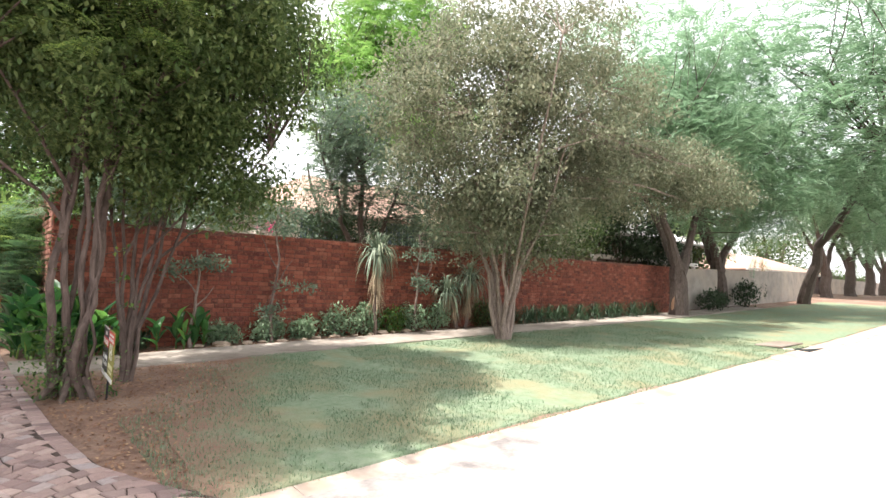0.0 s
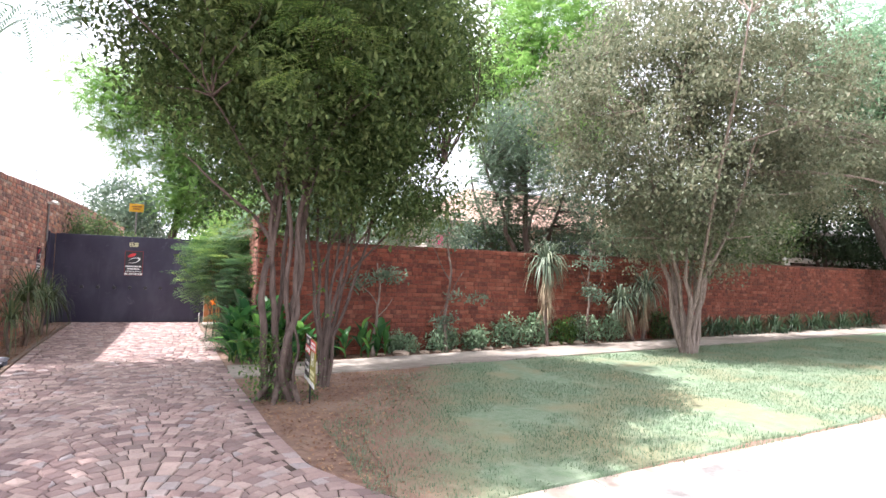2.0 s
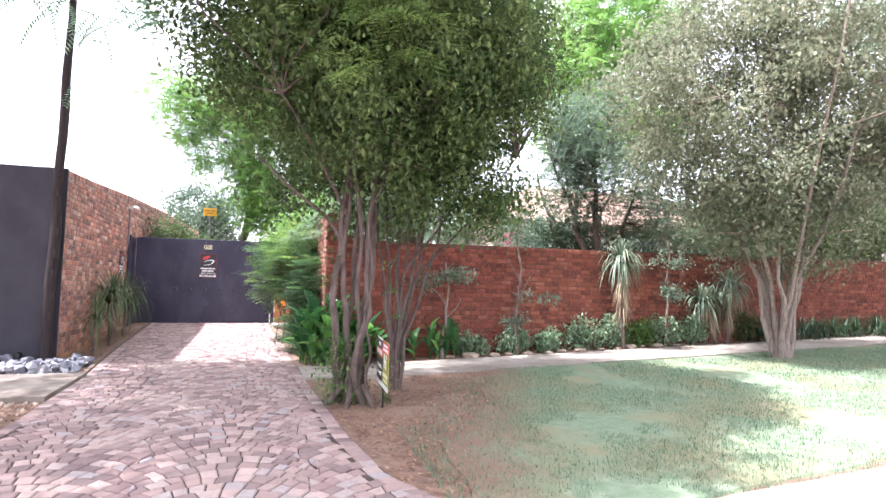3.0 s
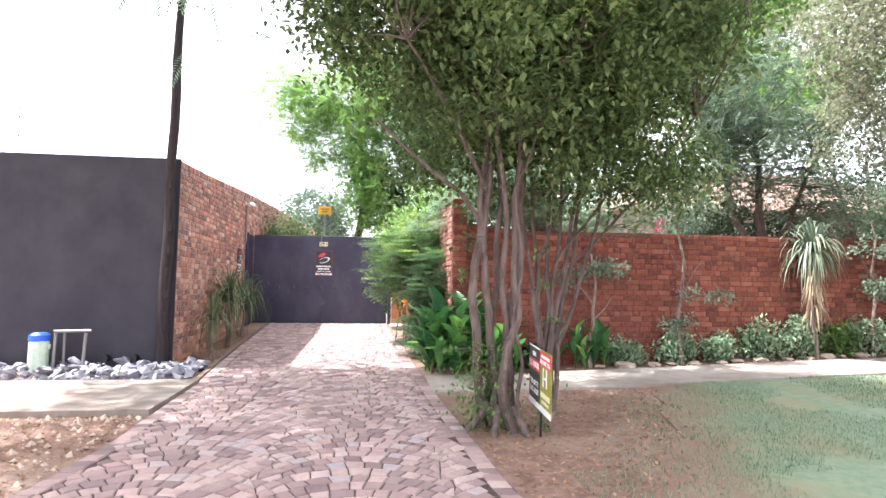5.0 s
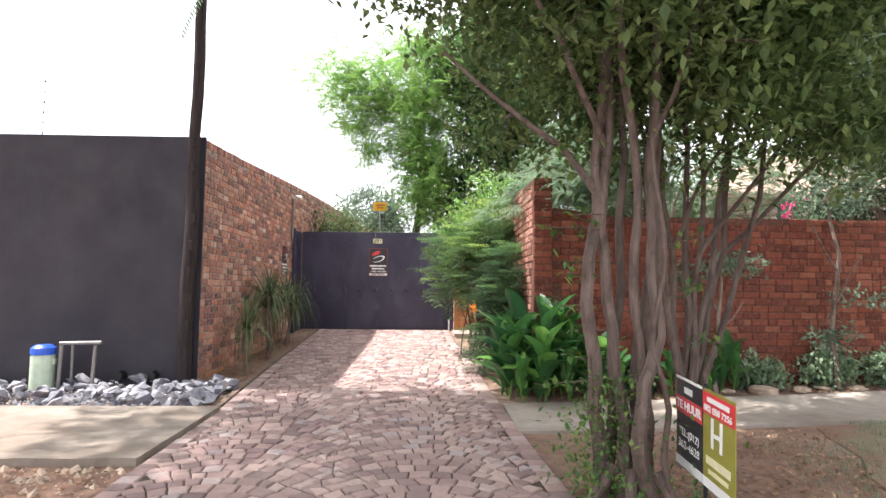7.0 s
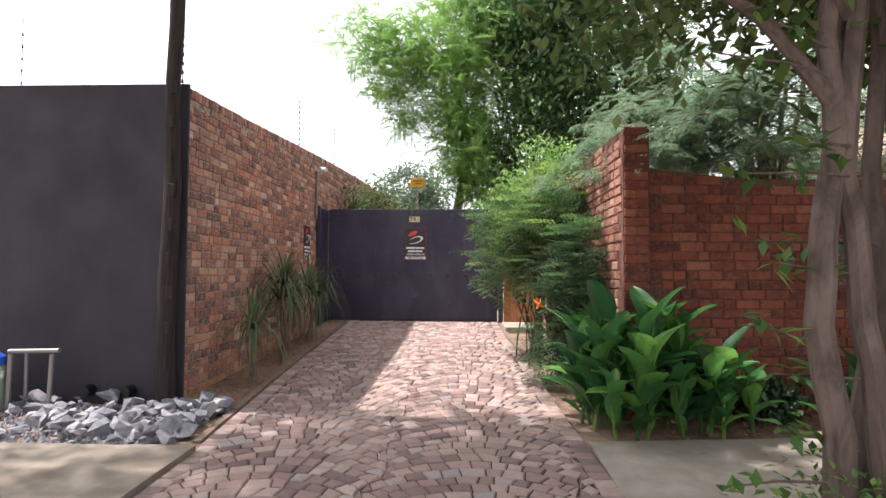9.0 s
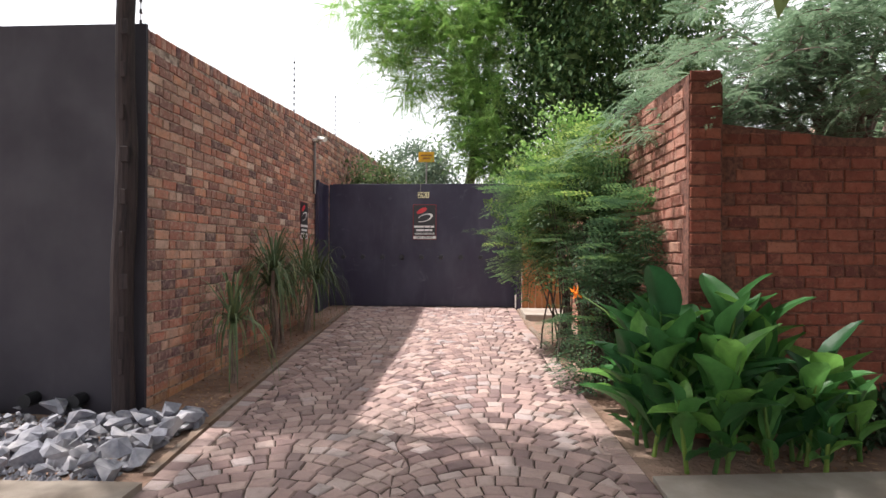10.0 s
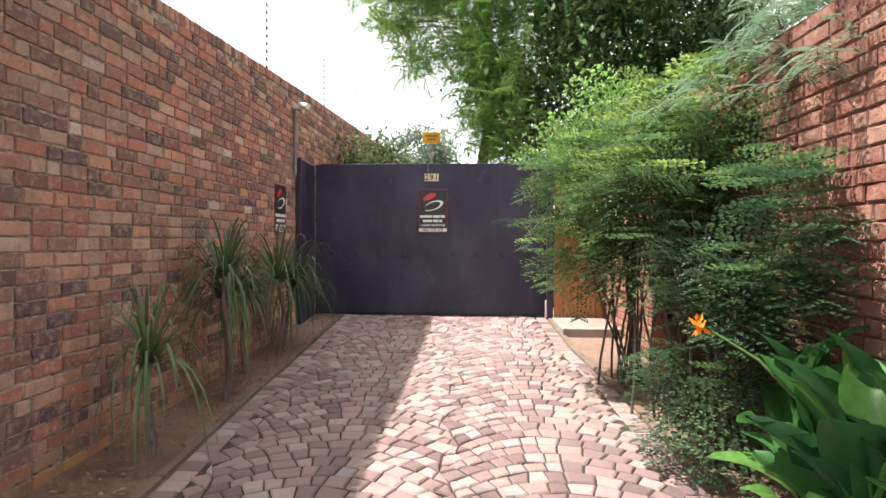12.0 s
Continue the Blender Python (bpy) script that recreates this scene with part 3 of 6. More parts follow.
def brick_face(wall, m, length, base, top, material, near, header=3, seed=1, wob=0.0015):
    """Lays bricks over a wall's face. m: the face's frame (x along, z up, -y outwards); base(s), top(s): heights; near(s, z): which are pieces of their own."""
    r = random.Random(seed)
    forms = [(brick_mesh(0.220, 0.079, 0.011, k), "s") for k in range(12)] + [(brick_mesh(0.105, 0.079, 0.011, k), "h") for k in range(6)]
    meshes = []
    for (v, f), kind in forms:
        me = bpy.data.meshes.new("brick")
        me.from_pydata(v, [], f)
        me.materials.append(material)
        meshes.append(me)
    vs, fs, made = [], [], 0
    z0 = min(base(0), base(length))
    rows = int((max(top(0), top(length)) - z0) / 0.089) + 1
    for k in range(rows):
        z = z0 + 0.089 * (k + 0.5)
        s = -r.choice((0.0, 0.055, 0.112)) - (0.112 if k % 2 else 0)
        while s < length:
            h = header and r.random() < 0.28
            w = 0.117 if h else 0.232
            c = s + w / 2
            s += w
            if c - w / 2 < -0.005 or c + w / 2 > length + 0.005 or z - 0.04 < base(c) - 0.1 or z + 0.04 > top(c):
                continue
            i = r.randrange(12, 18) if h else r.randrange(12)
            mm = m @ pose(c, r.uniform(-wob, wob), z + r.uniform(-0.003, 0.003), 0, r.uniform(-0.9, 0.9), 0)
            if made < 300 and near(c, z):
                b = new("brick", meshes[i])
                b.parent = wall
                b.matrix_world = mm
                made += 1
            else:
                n = len(vs)
                vs += [tuple(mm @ Vector(p)) for p in forms[i][0][0]]
                fs += [tuple(q + n for q in f) for f in forms[i][0][1]]
    if vs:
        tagged(part("brickwork", (vs, fs), material, wall), kind="stuff")


def slab_wall(name, m, length, thick, base, top, material, label, segs=12):
    """A wall with its face in m's xz plane and its body behind (+y)."""
    vs, fs = [], []
    for i in range(segs + 1):
        s = length * i / segs
        vs += [m @ Vector((s, 0, base(s) - 0.5)), m @ Vector((s, 0, top(s))), m @ Vector((s, thick, top(s))), m @ Vector((s, thick, base(s) - 0.5))]
    for i in range(segs):
        a, b = i * 4, i * 4 + 4
        fs += [(a + k, a + (k + 1) % 4, b + (k + 1) % 4, b + k) for k in range(4)]
    fs += [(3, 2, 1, 0), tuple(segs * 4 + k for k in range(4))]
    return tagged(part(name, (vs, fs), material), label, "wall", kind="structure")


def coping(wall, m, length, top, material, thick, seed=3, lo=0.0):
    """A course of bricks on edge along the top."""
    r = random.Random(seed)
    vs, fs = [], []
    s = lo
    while s < length:
        w = 0.075
        z = top(s)
        bm = boxed((s + 0.004, -0.012 + r.uniform(-0.003, 0.003), z - 0.004), (s + w - 0.004, thick + 0.012, z + 0.105 + r.uniform(-0.004, 0.004)), 0.006)
        bm.verts.index_update()
        n = len(vs)
        vs += [tuple(m @ v.co) for v in bm.verts]
        fs += [tuple(v.index + n for v in f.verts) for f in bm.faces]
        bm.free()
        s += w + 0.008
    tagged(part("coping", (vs, fs), material, wall), kind="stuff")


# the tall brown wall beside the drive: its face looks towards +x
LW = pose(-3.33, 11.47, 0, 0, 0, 90)
lw_len = 22.0
lw_base = lambda s: float(ground_z(-3.3, 11.47 + s))
lw_top = lambda s: float(np.interp(s, [0, 1.75, 4.2, 6.15, 9.6, 15.5, 22], [3.31, 3.405, 3.575, 3.70, 3.88, 4.10, 4.36]))
wall_west = slab_wall("wall_west", LW, lw_len, 0.24, lw_base, lw_top, M["mortar"], "tall garden wall of mottled brown and red bricks")
# the side wall opposite, its face towards -x
RW = pose(0.98, 17.3, 0, 0, 0, -90)
rw_len = 6.08
rw_base = lambda s: float(ground_z(1.0, 17.3 - s))
rw_top = lambda s: 3.05 - 0.03 * s
wall_east = slab_wall("wall_east", RW, rw_len, 0.24, rw_base, rw_top, M["mortar_red"], "red brick side wall ending in a corner pier")
# the long red front wall
FW = Matrix.Translation((1.225, 11.30, 0)) @ pose(0, 0, 0, 0, 0, math.degrees(math.atan(SLOPE)))
fw_len = 22.5
fw_base = lambda s: float(ground_z(1.225 + s, 11.3 + SLOPE * s))
fw_top = lambda s: 2.41 + 0.011 * s + (0.11 if s < 0.75 else 0.0)
wall_south = slab_wall("wall_south", FW, fw_len, 0.22, fw_base, fw_top, M["mortar_red"], "long garden wall of orange-red bricks", 24)
# black sheet-steel front wall
PW = pose(-18.0, 11.43, 0)
wall_black = slab_wall("wall_black", PW, 14.76, 0.03, lambda s: 0.35, lambda s: 3.40, M["plate"], "tall wall clad in charcoal-painted steel sheets", 2)


# ---- the gate ----
def gate():
    e = thing("driveway_gate", (-1.55, 17.35, 0.54), "closed dark charcoal-blue steel sliding driveway gate", "gate")
    def p(name, lo, hi, mat, bevel=0.004, parent=e, label=""):
        ob = part(name, boxed(lo, hi, bevel), mat, parent, label)
        return ob
    # three sheets with slight dents
    for a, b in ((-1.70, -0.62), (-0.617, 0.62), (0.623, 1.71)):
        bm = bmesh.new()
        bmesh.ops.create_grid(bm, x_segments=14, y_segments=24, size=0.5)
        for v in bm.verts:
            x, z = a + (v.co.x + 0.5) * (b - a), 0.03 + (v.co.y + 0.5) * 2.20
            d = 0.010 * noise.noise(Vector((x * 1.1, z * 1.3, 2.0))) + 0.004 * noise.noise(Vector((x * 4, z * 3, 9.0)))
            v.co = Vector((x, d, z))
        ob = part("steel_sheet", bm, M["gate_paint"], e)
        for poly in ob.data.polygons:
            poly.use_smooth = True
    p("backing_sheet", (-1.70, 0.062, 0.03), (1.70, 0.066, 2.22), M["gate_paint"], 0.0)
    p("frame_stile", (-1.72, 0.018, 0.0), (-1.66, 0.06, 2.24), M["gate_paint"])
    p("frame_stile", (1.66, 0.018, 0.0), (1.72, 0.06, 2.24), M["gate_paint"])
    p("frame_rail", (-1.655, 0.018, 2.18), (1.655, 0.06, 2.25), M["gate_paint"])
    p("frame_rail", (-1.655, 0.018, 0.01), (1.655, 0.06, 0.08), M["gate_paint"])
    for i in range(9):
        x = -1.45 + i * 0.36
        part("stud", tube([(x, 0.012, 0.91), (x, -0.016, 0.91), (x, -0.020, 0.91)], [0.045, 0.042, 0.030], 14), M["sign_black"], e)
    p("bolt", (-0.03, -0.022, 2.07), (-0.022, -0.014, 2.24), M["galv"], 0.0)
    p("ground_latch", (-0.05, -0.03, -0.05), (-0.02, -0.012, 0.04), M["plate"], 0.003)
    return e


gate()
M_side = thing("gate_side_panel", (-3.29, 16.55, 0.5), "narrow dark steel return panel beside the gate", "panel")
part("steel_sheet", boxed((-0.012, 0, 0), (0.012, 0.80, 2.26), 0.003), M["gate_paint"], M_side)
part("edge_tube", boxed((0.0125, 0.0, 0.0), (0.05, 0.04, 2.27), 0.004), M["gate_paint"], M_side)


def text_mesh(body, size, material, parent, at, rx=90, rz=0, bold=0.0, name="lettering", ax="CENTER"):
    cu = bpy.data.curves.new("lettering", "FONT")
    cu.body, cu.size, cu.align_x, cu.align_y, cu.extrude, cu.offset = body, size, ax, "CENTER", 0.0012, bold
    tmp = bpy.data.objects.new("lettering", cu)
    scene.collection.objects.link(tmp)
    dg = bpy.context.evaluated_depsgraph_get()
    me = bpy.data.meshes.new_from_object(tmp.evaluated_get(dg))
    bpy.data.objects.remove(tmp)
    me.materials.clear()
    me.materials.append(material)
    ob = new(name, me)
    ob.parent = parent
    if name == "lettering":
        ob["kind"] = "stuff"
    ob.matrix_local = pose(*at, rx, 0, rz)
    return ob


def swoosh(parent, cx, cz, w, y):
    """The sign's round red spot and pale curved band, as plain shapes."""
    bm = bmesh.new()
    bmesh.ops.create_circle(bm, cap_ends=True, segments=24, radius=1)
    for v in bm.verts:
        v.co = Vector((cx - 0.15 * w + v.co.x * 0.27 * w + v.co.y * 0.06 * w, y, cz + 0.22 * w + v.co.y * 0.15 * w + v.co.x * 0.08 * w))
    part("red_spot", bm, M["sign_red"], parent)
    vs, fs = [], []
    for i in range(25):
        a = math.radians(-150 + i * 12.5)
        t = 0.05 + 0.09 * math.sin(math.pi * i / 24)
        for rr in (1.0, 1.0 - 2.2 * t):
            x, z = math.cos(a) * 0.42 * w * rr, math.sin(a) * 0.20 * w * rr
            vs.append((cx + 0.02 * w + x, y, cz - 0.16 * w + z + 0.28 * x))
    fs = [(2 * i, 2 * i + 2, 2 * i + 3, 2 * i + 1) for i in range(24)]
    part("pale_band", (vs, fs), M["sign_white"], parent)


def security_sign(at, rz, w=0.43, h=0.64):
    e = thing("security_sign", at, "dark red-edged security company sign with white lettering", "sign", "security signs", rz=rz)
    part("board", boxed((-w / 2, -0.006, -h / 2), (w / 2, 0, h / 2), 0.002), M["sign_maroon"], e)
    part("face", boxed((-w / 2 + 0.012, -0.0085, -h / 2 + 0.07), (w / 2 - 0.012, -0.0065, h / 2 - 0.012), 0), M["sign_black"], e)
    swoosh(e, 0.0, 0.13 * h / 0.64, w * 0.8, -0.011)
    for z, ww in ((-0.085, 0.38), (-0.15, 0.30)):
        x = -ww / 2
        for k, lw in enumerate((0.5, 0.3, 0.2)):
            part("name_bar", boxed((x, -0.0115, z - 0.018), (x + lw * ww - 0.012, -0.009, z + 0.018), 0), M["sign_white"], e)
            x += lw * ww
    text_mesh("ARMED RESPONSE", 0.044, M["sign_white"], e, (0, -0.0105, -0.215), bold=0.0008)
    part("number_strip", boxed((-w / 2 + 0.01, -0.009, -h / 2 + 0.012), (w / 2 - 0.01, -0.0065, -h / 2 + 0.062), 0), M["sign_white"], e)
    text_mesh("0861 070 007", 0.056, M["sign_black"], e, (0, -0.0105, -h / 2 + 0.037), bold=0.0008)
    return e


security_sign((-1.50, 17.334, 2.09), 0)
security_sign((-3.318, 15.95, 2.04), 90, 0.40, 0.60)
num = thing("house_number", (-1.52, 17.333, 2.58), "small cream house number plates on the gate", "house number")
for i, d in enumerate("291"):
    pl = part("number_plate", boxed((-0.105 + i * 0.07, -0.006, -0.055), (-0.039 + i * 0.07, 0, 0.055), 0.002), M["sign_cream"], num)
    text_mesh(d, 0.115, M["sign_black"], pl, (-0.072 + i * 0.07, -0.008, 0.0), bold=0.002, name="digit")

# ---- the timber pole at the corner ----
e = thing("timber_pole", (-3.36, 11.32, 0.2), "tall dark creosoted timber pole leaning slightly", "pole")
_pts = [(0.004 * k + 0.012 * math.sin(k * 1.7), 0.01 * math.cos(k * 1.3), -0.3 + 0.5 * k) for k in range(17)]
part("shaft", tube(_pts, [0.090 - 0.0026 * k + 0.004 * math.sin(k * 5.1) for k in range(17)], 14), M["pole"], e)
for k in range(9):
    z = 0.4 + 0.33 * k
    part("strap_rag", boxed((0.03, -0.092, z), (0.06 + 0.02 * (k % 3), -0.074, z + 0.12), 0.004), M["pole"], e)


# ---- driveway ----
DR = [(1.9, 4.05), (1.37, 4.37), (1.09, 4.81), (0.86, 5.25), (0.70, 6.28), (0.63, 7.5), (0.56, 8.6), (0.48, 10.3), (0.42, 11.8), (0.36, 14.0), (0.2, 15.4), (0.14, 17.3)]
DL = [(-4.9, 3.6), (-3.9, 4.2), (-3.2, 4.8), (-2.75, 5.6), (-2.5, 6.5), (-2.42, 7.5), (-2.45, 8.5), (-2.48, 10.0), (-2.56, 11.0), (-2.65, 12.3), (-2.74, 14), (-2.80, 17.3)]


def drive_edges(y):
    return (np.interp(y, [p[1] for p in DL], [p[0] for p in DL]), np.interp(y, [p[1] for p in DR], [p[0] for p in DR]))


def build_drive():
    ys = np.concatenate([np.arange(3.7, 17.6, 0.3), [22, 30]])
    vs, fs = [], []
    for y in ys:
        a, b = drive_edges(y)
        for k in range(7):
            x = a + (b - a) * k / 6
            vs.append((x, y, float(ground_z(x, y)) + 0.004))
    fs = [(i * 7 + k, i * 7 + k + 1, i * 7 + 7 + k + 1, i * 7 + 7 + k) for i in range(len(ys) - 1) for k in range(6)]
    d = tagged(part("driveway", (vs, fs), M["joint"]), "driveway paved with worn pinkish stone setts laid in arcs", "driveway", kind="structure")
    r = random.Random(5)
    vs, fs, made = [], [], 0

    def stray(x, y):
        """A small shift, the same for all that meet at a corner, so that no two stones are alike."""
        p = Vector((x * 9, y * 9, 2))
        slow = Vector((x * 1.7, y * 1.7, 6))
        return Vector((x + 0.034 * noise.noise(p) + 0.05 * noise.noise(slow), y + 0.034 * noise.noise(p + Vector((40, 0, 0))) + 0.03 * noise.noise(slow + Vector((9, 0, 0)))))

    def lay(corners, field=True):
        """One hand-cut stone with a domed top between four corners."""
        nonlocal made
        q = [stray(*c) if field else Vector(c) for c in corners]
        mid = sum(q, Vector((0, 0))) / 4
        if min((a - mid).length for a in q) < 0.018:
            return
        sink = r.uniform(-0.003, 0.003)
        rings = []
        for gap, h in ((0.004, -0.02), (0.006, 0.006), (0.018, 0.0135)):
            rings.append([a + (mid - a).normalized() * min(gap * 1.15 + r.uniform(0, 0.002), 0.5 * (mid - a).length) for a in q])
        v = [(p.x, p.y, float(ground_z(p.x, p.y)) + 0.003 + h + sink + r.uniform(-0.0012, 0.0012)) for ring, h in zip(rings, (-0.02, 0.006, 0.0135)) for p in ring]
        v.append((mid.x, mid.y, float(ground_z(mid.x, mid.y)) + 0.0185 + sink))
        f = [(8 + k, 8 + (k + 1) % 4, 12) for k in range(4)] + [(a + k, a + (k + 1) % 4, a + 4 + (k + 1) % 4, a + 4 + k) for a in (0, 4) for k in range(4)]
        if made < 300 and -1.9 < mid.x < 0.2 and 10.2 < mid.y < 12.6:
            part("sett", (v, f), M["sett"], d)
            made += 1
        else:
            n = len(vs)
            vs.extend(v)
            fs.extend(tuple(k + n for k in face) for face in f)

    # arcs laid side by side in lanes, each stone square to its arc
    lane, bow, step = 1.34, 0.34, 0.134
    half = lane / 2
    arc = lambda s_: bow * (1 - min(1.0, abs(s_) / half) ** 2)
    seam = lambda ln, y: 0.05 * math.sin(ln * 5.3 + y * 8.5) + 0.02 * math.sin(y * 21 + ln)
    for ln in range(-3, 4):
        cx = -1.05 + lane * (ln + 0.5)
        for k in range(int((17.8 - 2.6) / step)):
            y0 = 2.6 + k * step
            ends = [(-half + seam(ln, y0 + u * step), half + seam(ln + 1, y0 + u * step)) for u in (0, 1)]
            s0 = lo = ends[0][0]
            hi = ends[0][1]
            while s0 < hi - 0.02:
                th = math.atan(-2 * bow * s0 / half ** 2)
                s1 = s0 + r.uniform(0.095, 0.15) * math.cos(th)
                if s1 > hi - 0.045:
                    s1 = hi
                quad = []
                for s_, up in ((s0, 0), (s1, 0), (s1, 1), (s0, 1)):
                    if up and s_ in (lo, hi):
                        s_ = ends[1][0 if s_ == lo else 1]
                    elif up:
                        t_ = math.atan(-2 * bow * s_ / half ** 2)
                        s_ = max(ends[1][0], min(ends[1][1], s_ - step * math.cos(t_) * math.sin(t_)))
                    quad.append((cx + s_, y0 + arc(s_) + up * step))
                mx, my = sum(c[0] for c in quad) / 4, sum(c[1] for c in quad) / 4
                a, b = drive_edges(my)
                if a + 0.15 < mx < b - 0.15 and kerb_y(mx) < my < 17.22:
                    lay(quad)
                s0 = s1
    for side in (0, 1):
        y = 4.4
        while y < 17.15:
            e0, e1 = drive_edges(y)[side], drive_edges(y + 0.13)[side]
            w = 0.15 if side == 0 else -0.15
            quad = [(e0, y), (e0 + w, y), (e1 + w, y + 0.13), (e1, y + 0.13)]
            lay(quad if side == 0 else [quad[1], quad[0], quad[3], quad[2]], False)
            y += 0.13
    tagged(part("sett_field", (vs, fs), M["sett"], d), kind="stuff")


# ---- concrete slab, stones, bin ----
def left_corner():
    vs, fs = strip(np.arange(-16, -2.4, 0.11), lambda x: 8.42 + 0.05 * noise.noise(Vector((x * 2.1, 0, 3))) + 0.025 * noise.noise(Vector((x * 8, 0, 5))), lambda x: 10.12 - (0.0 if x > -3 else 0.02), 0.055, 0.09, 4)
    tagged(part("pavement_slab", (vs, fs), M["slab"]), "thick pale concrete footpath slab with a broken edge", "footpath", kind="structure")
    n = 1500
    cx, cy = RNG.uniform(-7, -2.5, n), 8.36 - 2.6 * RNG.random(n) ** 1.8
    keep = cx < drive_edges(cy)[0] - 0.05
    cx, cy = cx[keep], cy[keep]
    clod = ([(-0.5, -0.4, 0), (0.5, -0.3, 0), (0.3, 0.5, 0), (-0.4, 0.4, 0), (0.05, 0, 0.55)], [(0, 1, 4), (1, 2, 4), (2, 3, 4), (3, 0, 4)])
    tagged(part("earth_clods", scatter(clod, np.column_stack([cx, cy, ground_z(cx, cy) - 0.014]), turns(len(cx), 0.3), 0.015 + 0.07 * RNG.random(len(cx)) ** 3), M["rock_tan"]), "clods and pebbles on the bare earth before the slab", "pebbles", kind="stuff")
    r = random.Random(11)
    forms = []
    for k in range(10):
        q = random.Random(40 + k)
        bm = bmesh.new()
        for _ in range(11):
            p = Vector((q.gauss(0, 1), q.gauss(0, 1), q.gauss(0, 1))).normalized() * q.uniform(0.42, 0.56)
            bm.verts.new((p.x * 1.15, p.y * 0.95, p.z * 0.7))
        hull = bmesh.ops.convex_hull(bm, input=bm.verts)
        bmesh.ops.delete(bm, geom=[g for g in set(hull["geom_interior"] + hull["geom_unused"]) if isinstance(g, bmesh.types.BMVert)], context="VERTS")
        me = bpy.data.meshes.new("stone")
        bm.to_mesh(me)
        bm.free()
        me.materials.append(M["stone_pale"])
        forms.append(me)
    n = 2600
    gx, gy = -2.75 - 3.9 * RNG.random(n) ** 1.2, RNG.uniform(10.2, 11.36, n)
    chip = ([(-0.5, -0.4, 0), (0.5, -0.3, 0), (0.3, 0.5, 0), (-0.4, 0.4, 0), (0.05, 0, 0.6)], [(0, 1, 4), (1, 2, 4), (2, 3, 4), (3, 0, 4)])
    tagged(part("gravel", scatter(chip, np.column_stack([gx, gy, ground_z(gx, gy) - 0.004]), turns(n, 0.25), RNG.uniform(0.02, 0.055, n)), M["stone_pale"]), "small grey stone chips between the broken stones", "gravel", kind="stuff")
    bed = thing("stone_bed", (-4.5, 10.8, 0.2), "loose pale grey broken stones heaped along the wall", "stones")
    for i in range(298):
        x = -2.72 - 3.6 * r.random() ** 1.25
        y = r.uniform(10.24, 11.34)
        s = 0.06 + 0.17 * r.random() ** 1.5
        o = new("stone", forms[r.randrange(10)])
        o.parent = bed
        o.matrix_world = pose(x, y, float(ground_z(x, y)) + s * 0.2 + (0.06 if r.random() < 0.3 else 0), r.uniform(-25, 25), r.uniform(-25, 25), r.uniform(0, 360)) @ Matrix.Scale(s, 4)
    # canister
    c = thing("water_canister", (-4.93, 11.10, 0.22), "pale green plastic canister with a bright blue lid", "canister")
    body = tube([(0, 0, 0), (0, 0, 0.02), (0, 0, 0.40), (0, 0, 0.42)], [0.122, 0.127, 0.127, 0.118], 20)
    part("body", body, M["tank"], c)
    part("lid", tube([(0, 0, 0.421), (0, 0, 0.43), (0, 0, 0.50), (0, 0, 0.535)], [0.131, 0.135, 0.131, 0.085], 20), M["tank_lid"], c, "bright blue plastic lid")
    part("spout", boxed((0.12, -0.02, 0.30), (0.15, 0.02, 0.37), 0.006), M["tank"], c)
    # pipe frame
    f = thing("pipe_frame", (-4.55, 11.1, 0.2), "bent galvanised steel pipe frame standing in the stones", "pipe frame")
    part("upright", tube([(-0.19, 0, -0.1), (-0.17, 0, 0.55)], [0.022, 0.022], 8), M["galv"], f)
    part("upright", tube([(-0.11, 0.12, -0.1), (-0.11, 0.12, 0.54)], [0.018, 0.018], 8), M["galv"], f)
    part("upright", tube([(0.20, 0, -0.1), (0.23, 0, 0.55)], [0.022, 0.022], 8), M["galv"], f)
    part("crossbar", tube([(-0.19, 0, 0.572), (0.30, 0, 0.585)], [0.022, 0.022], 8), M["galv"], f)
    for x in (-4.15, -3.75):
        h = thing("weep_pipe", (x, 11.4, 0.36), "short dark drain pipe stub at the foot of the wall", "pipe", "weep pipes")
        part("stub", tube([(0, -0.10, 0), (0, 0.02, 0)], [0.055, 0.055], 14), M["black_iron"], h)


left_corner()


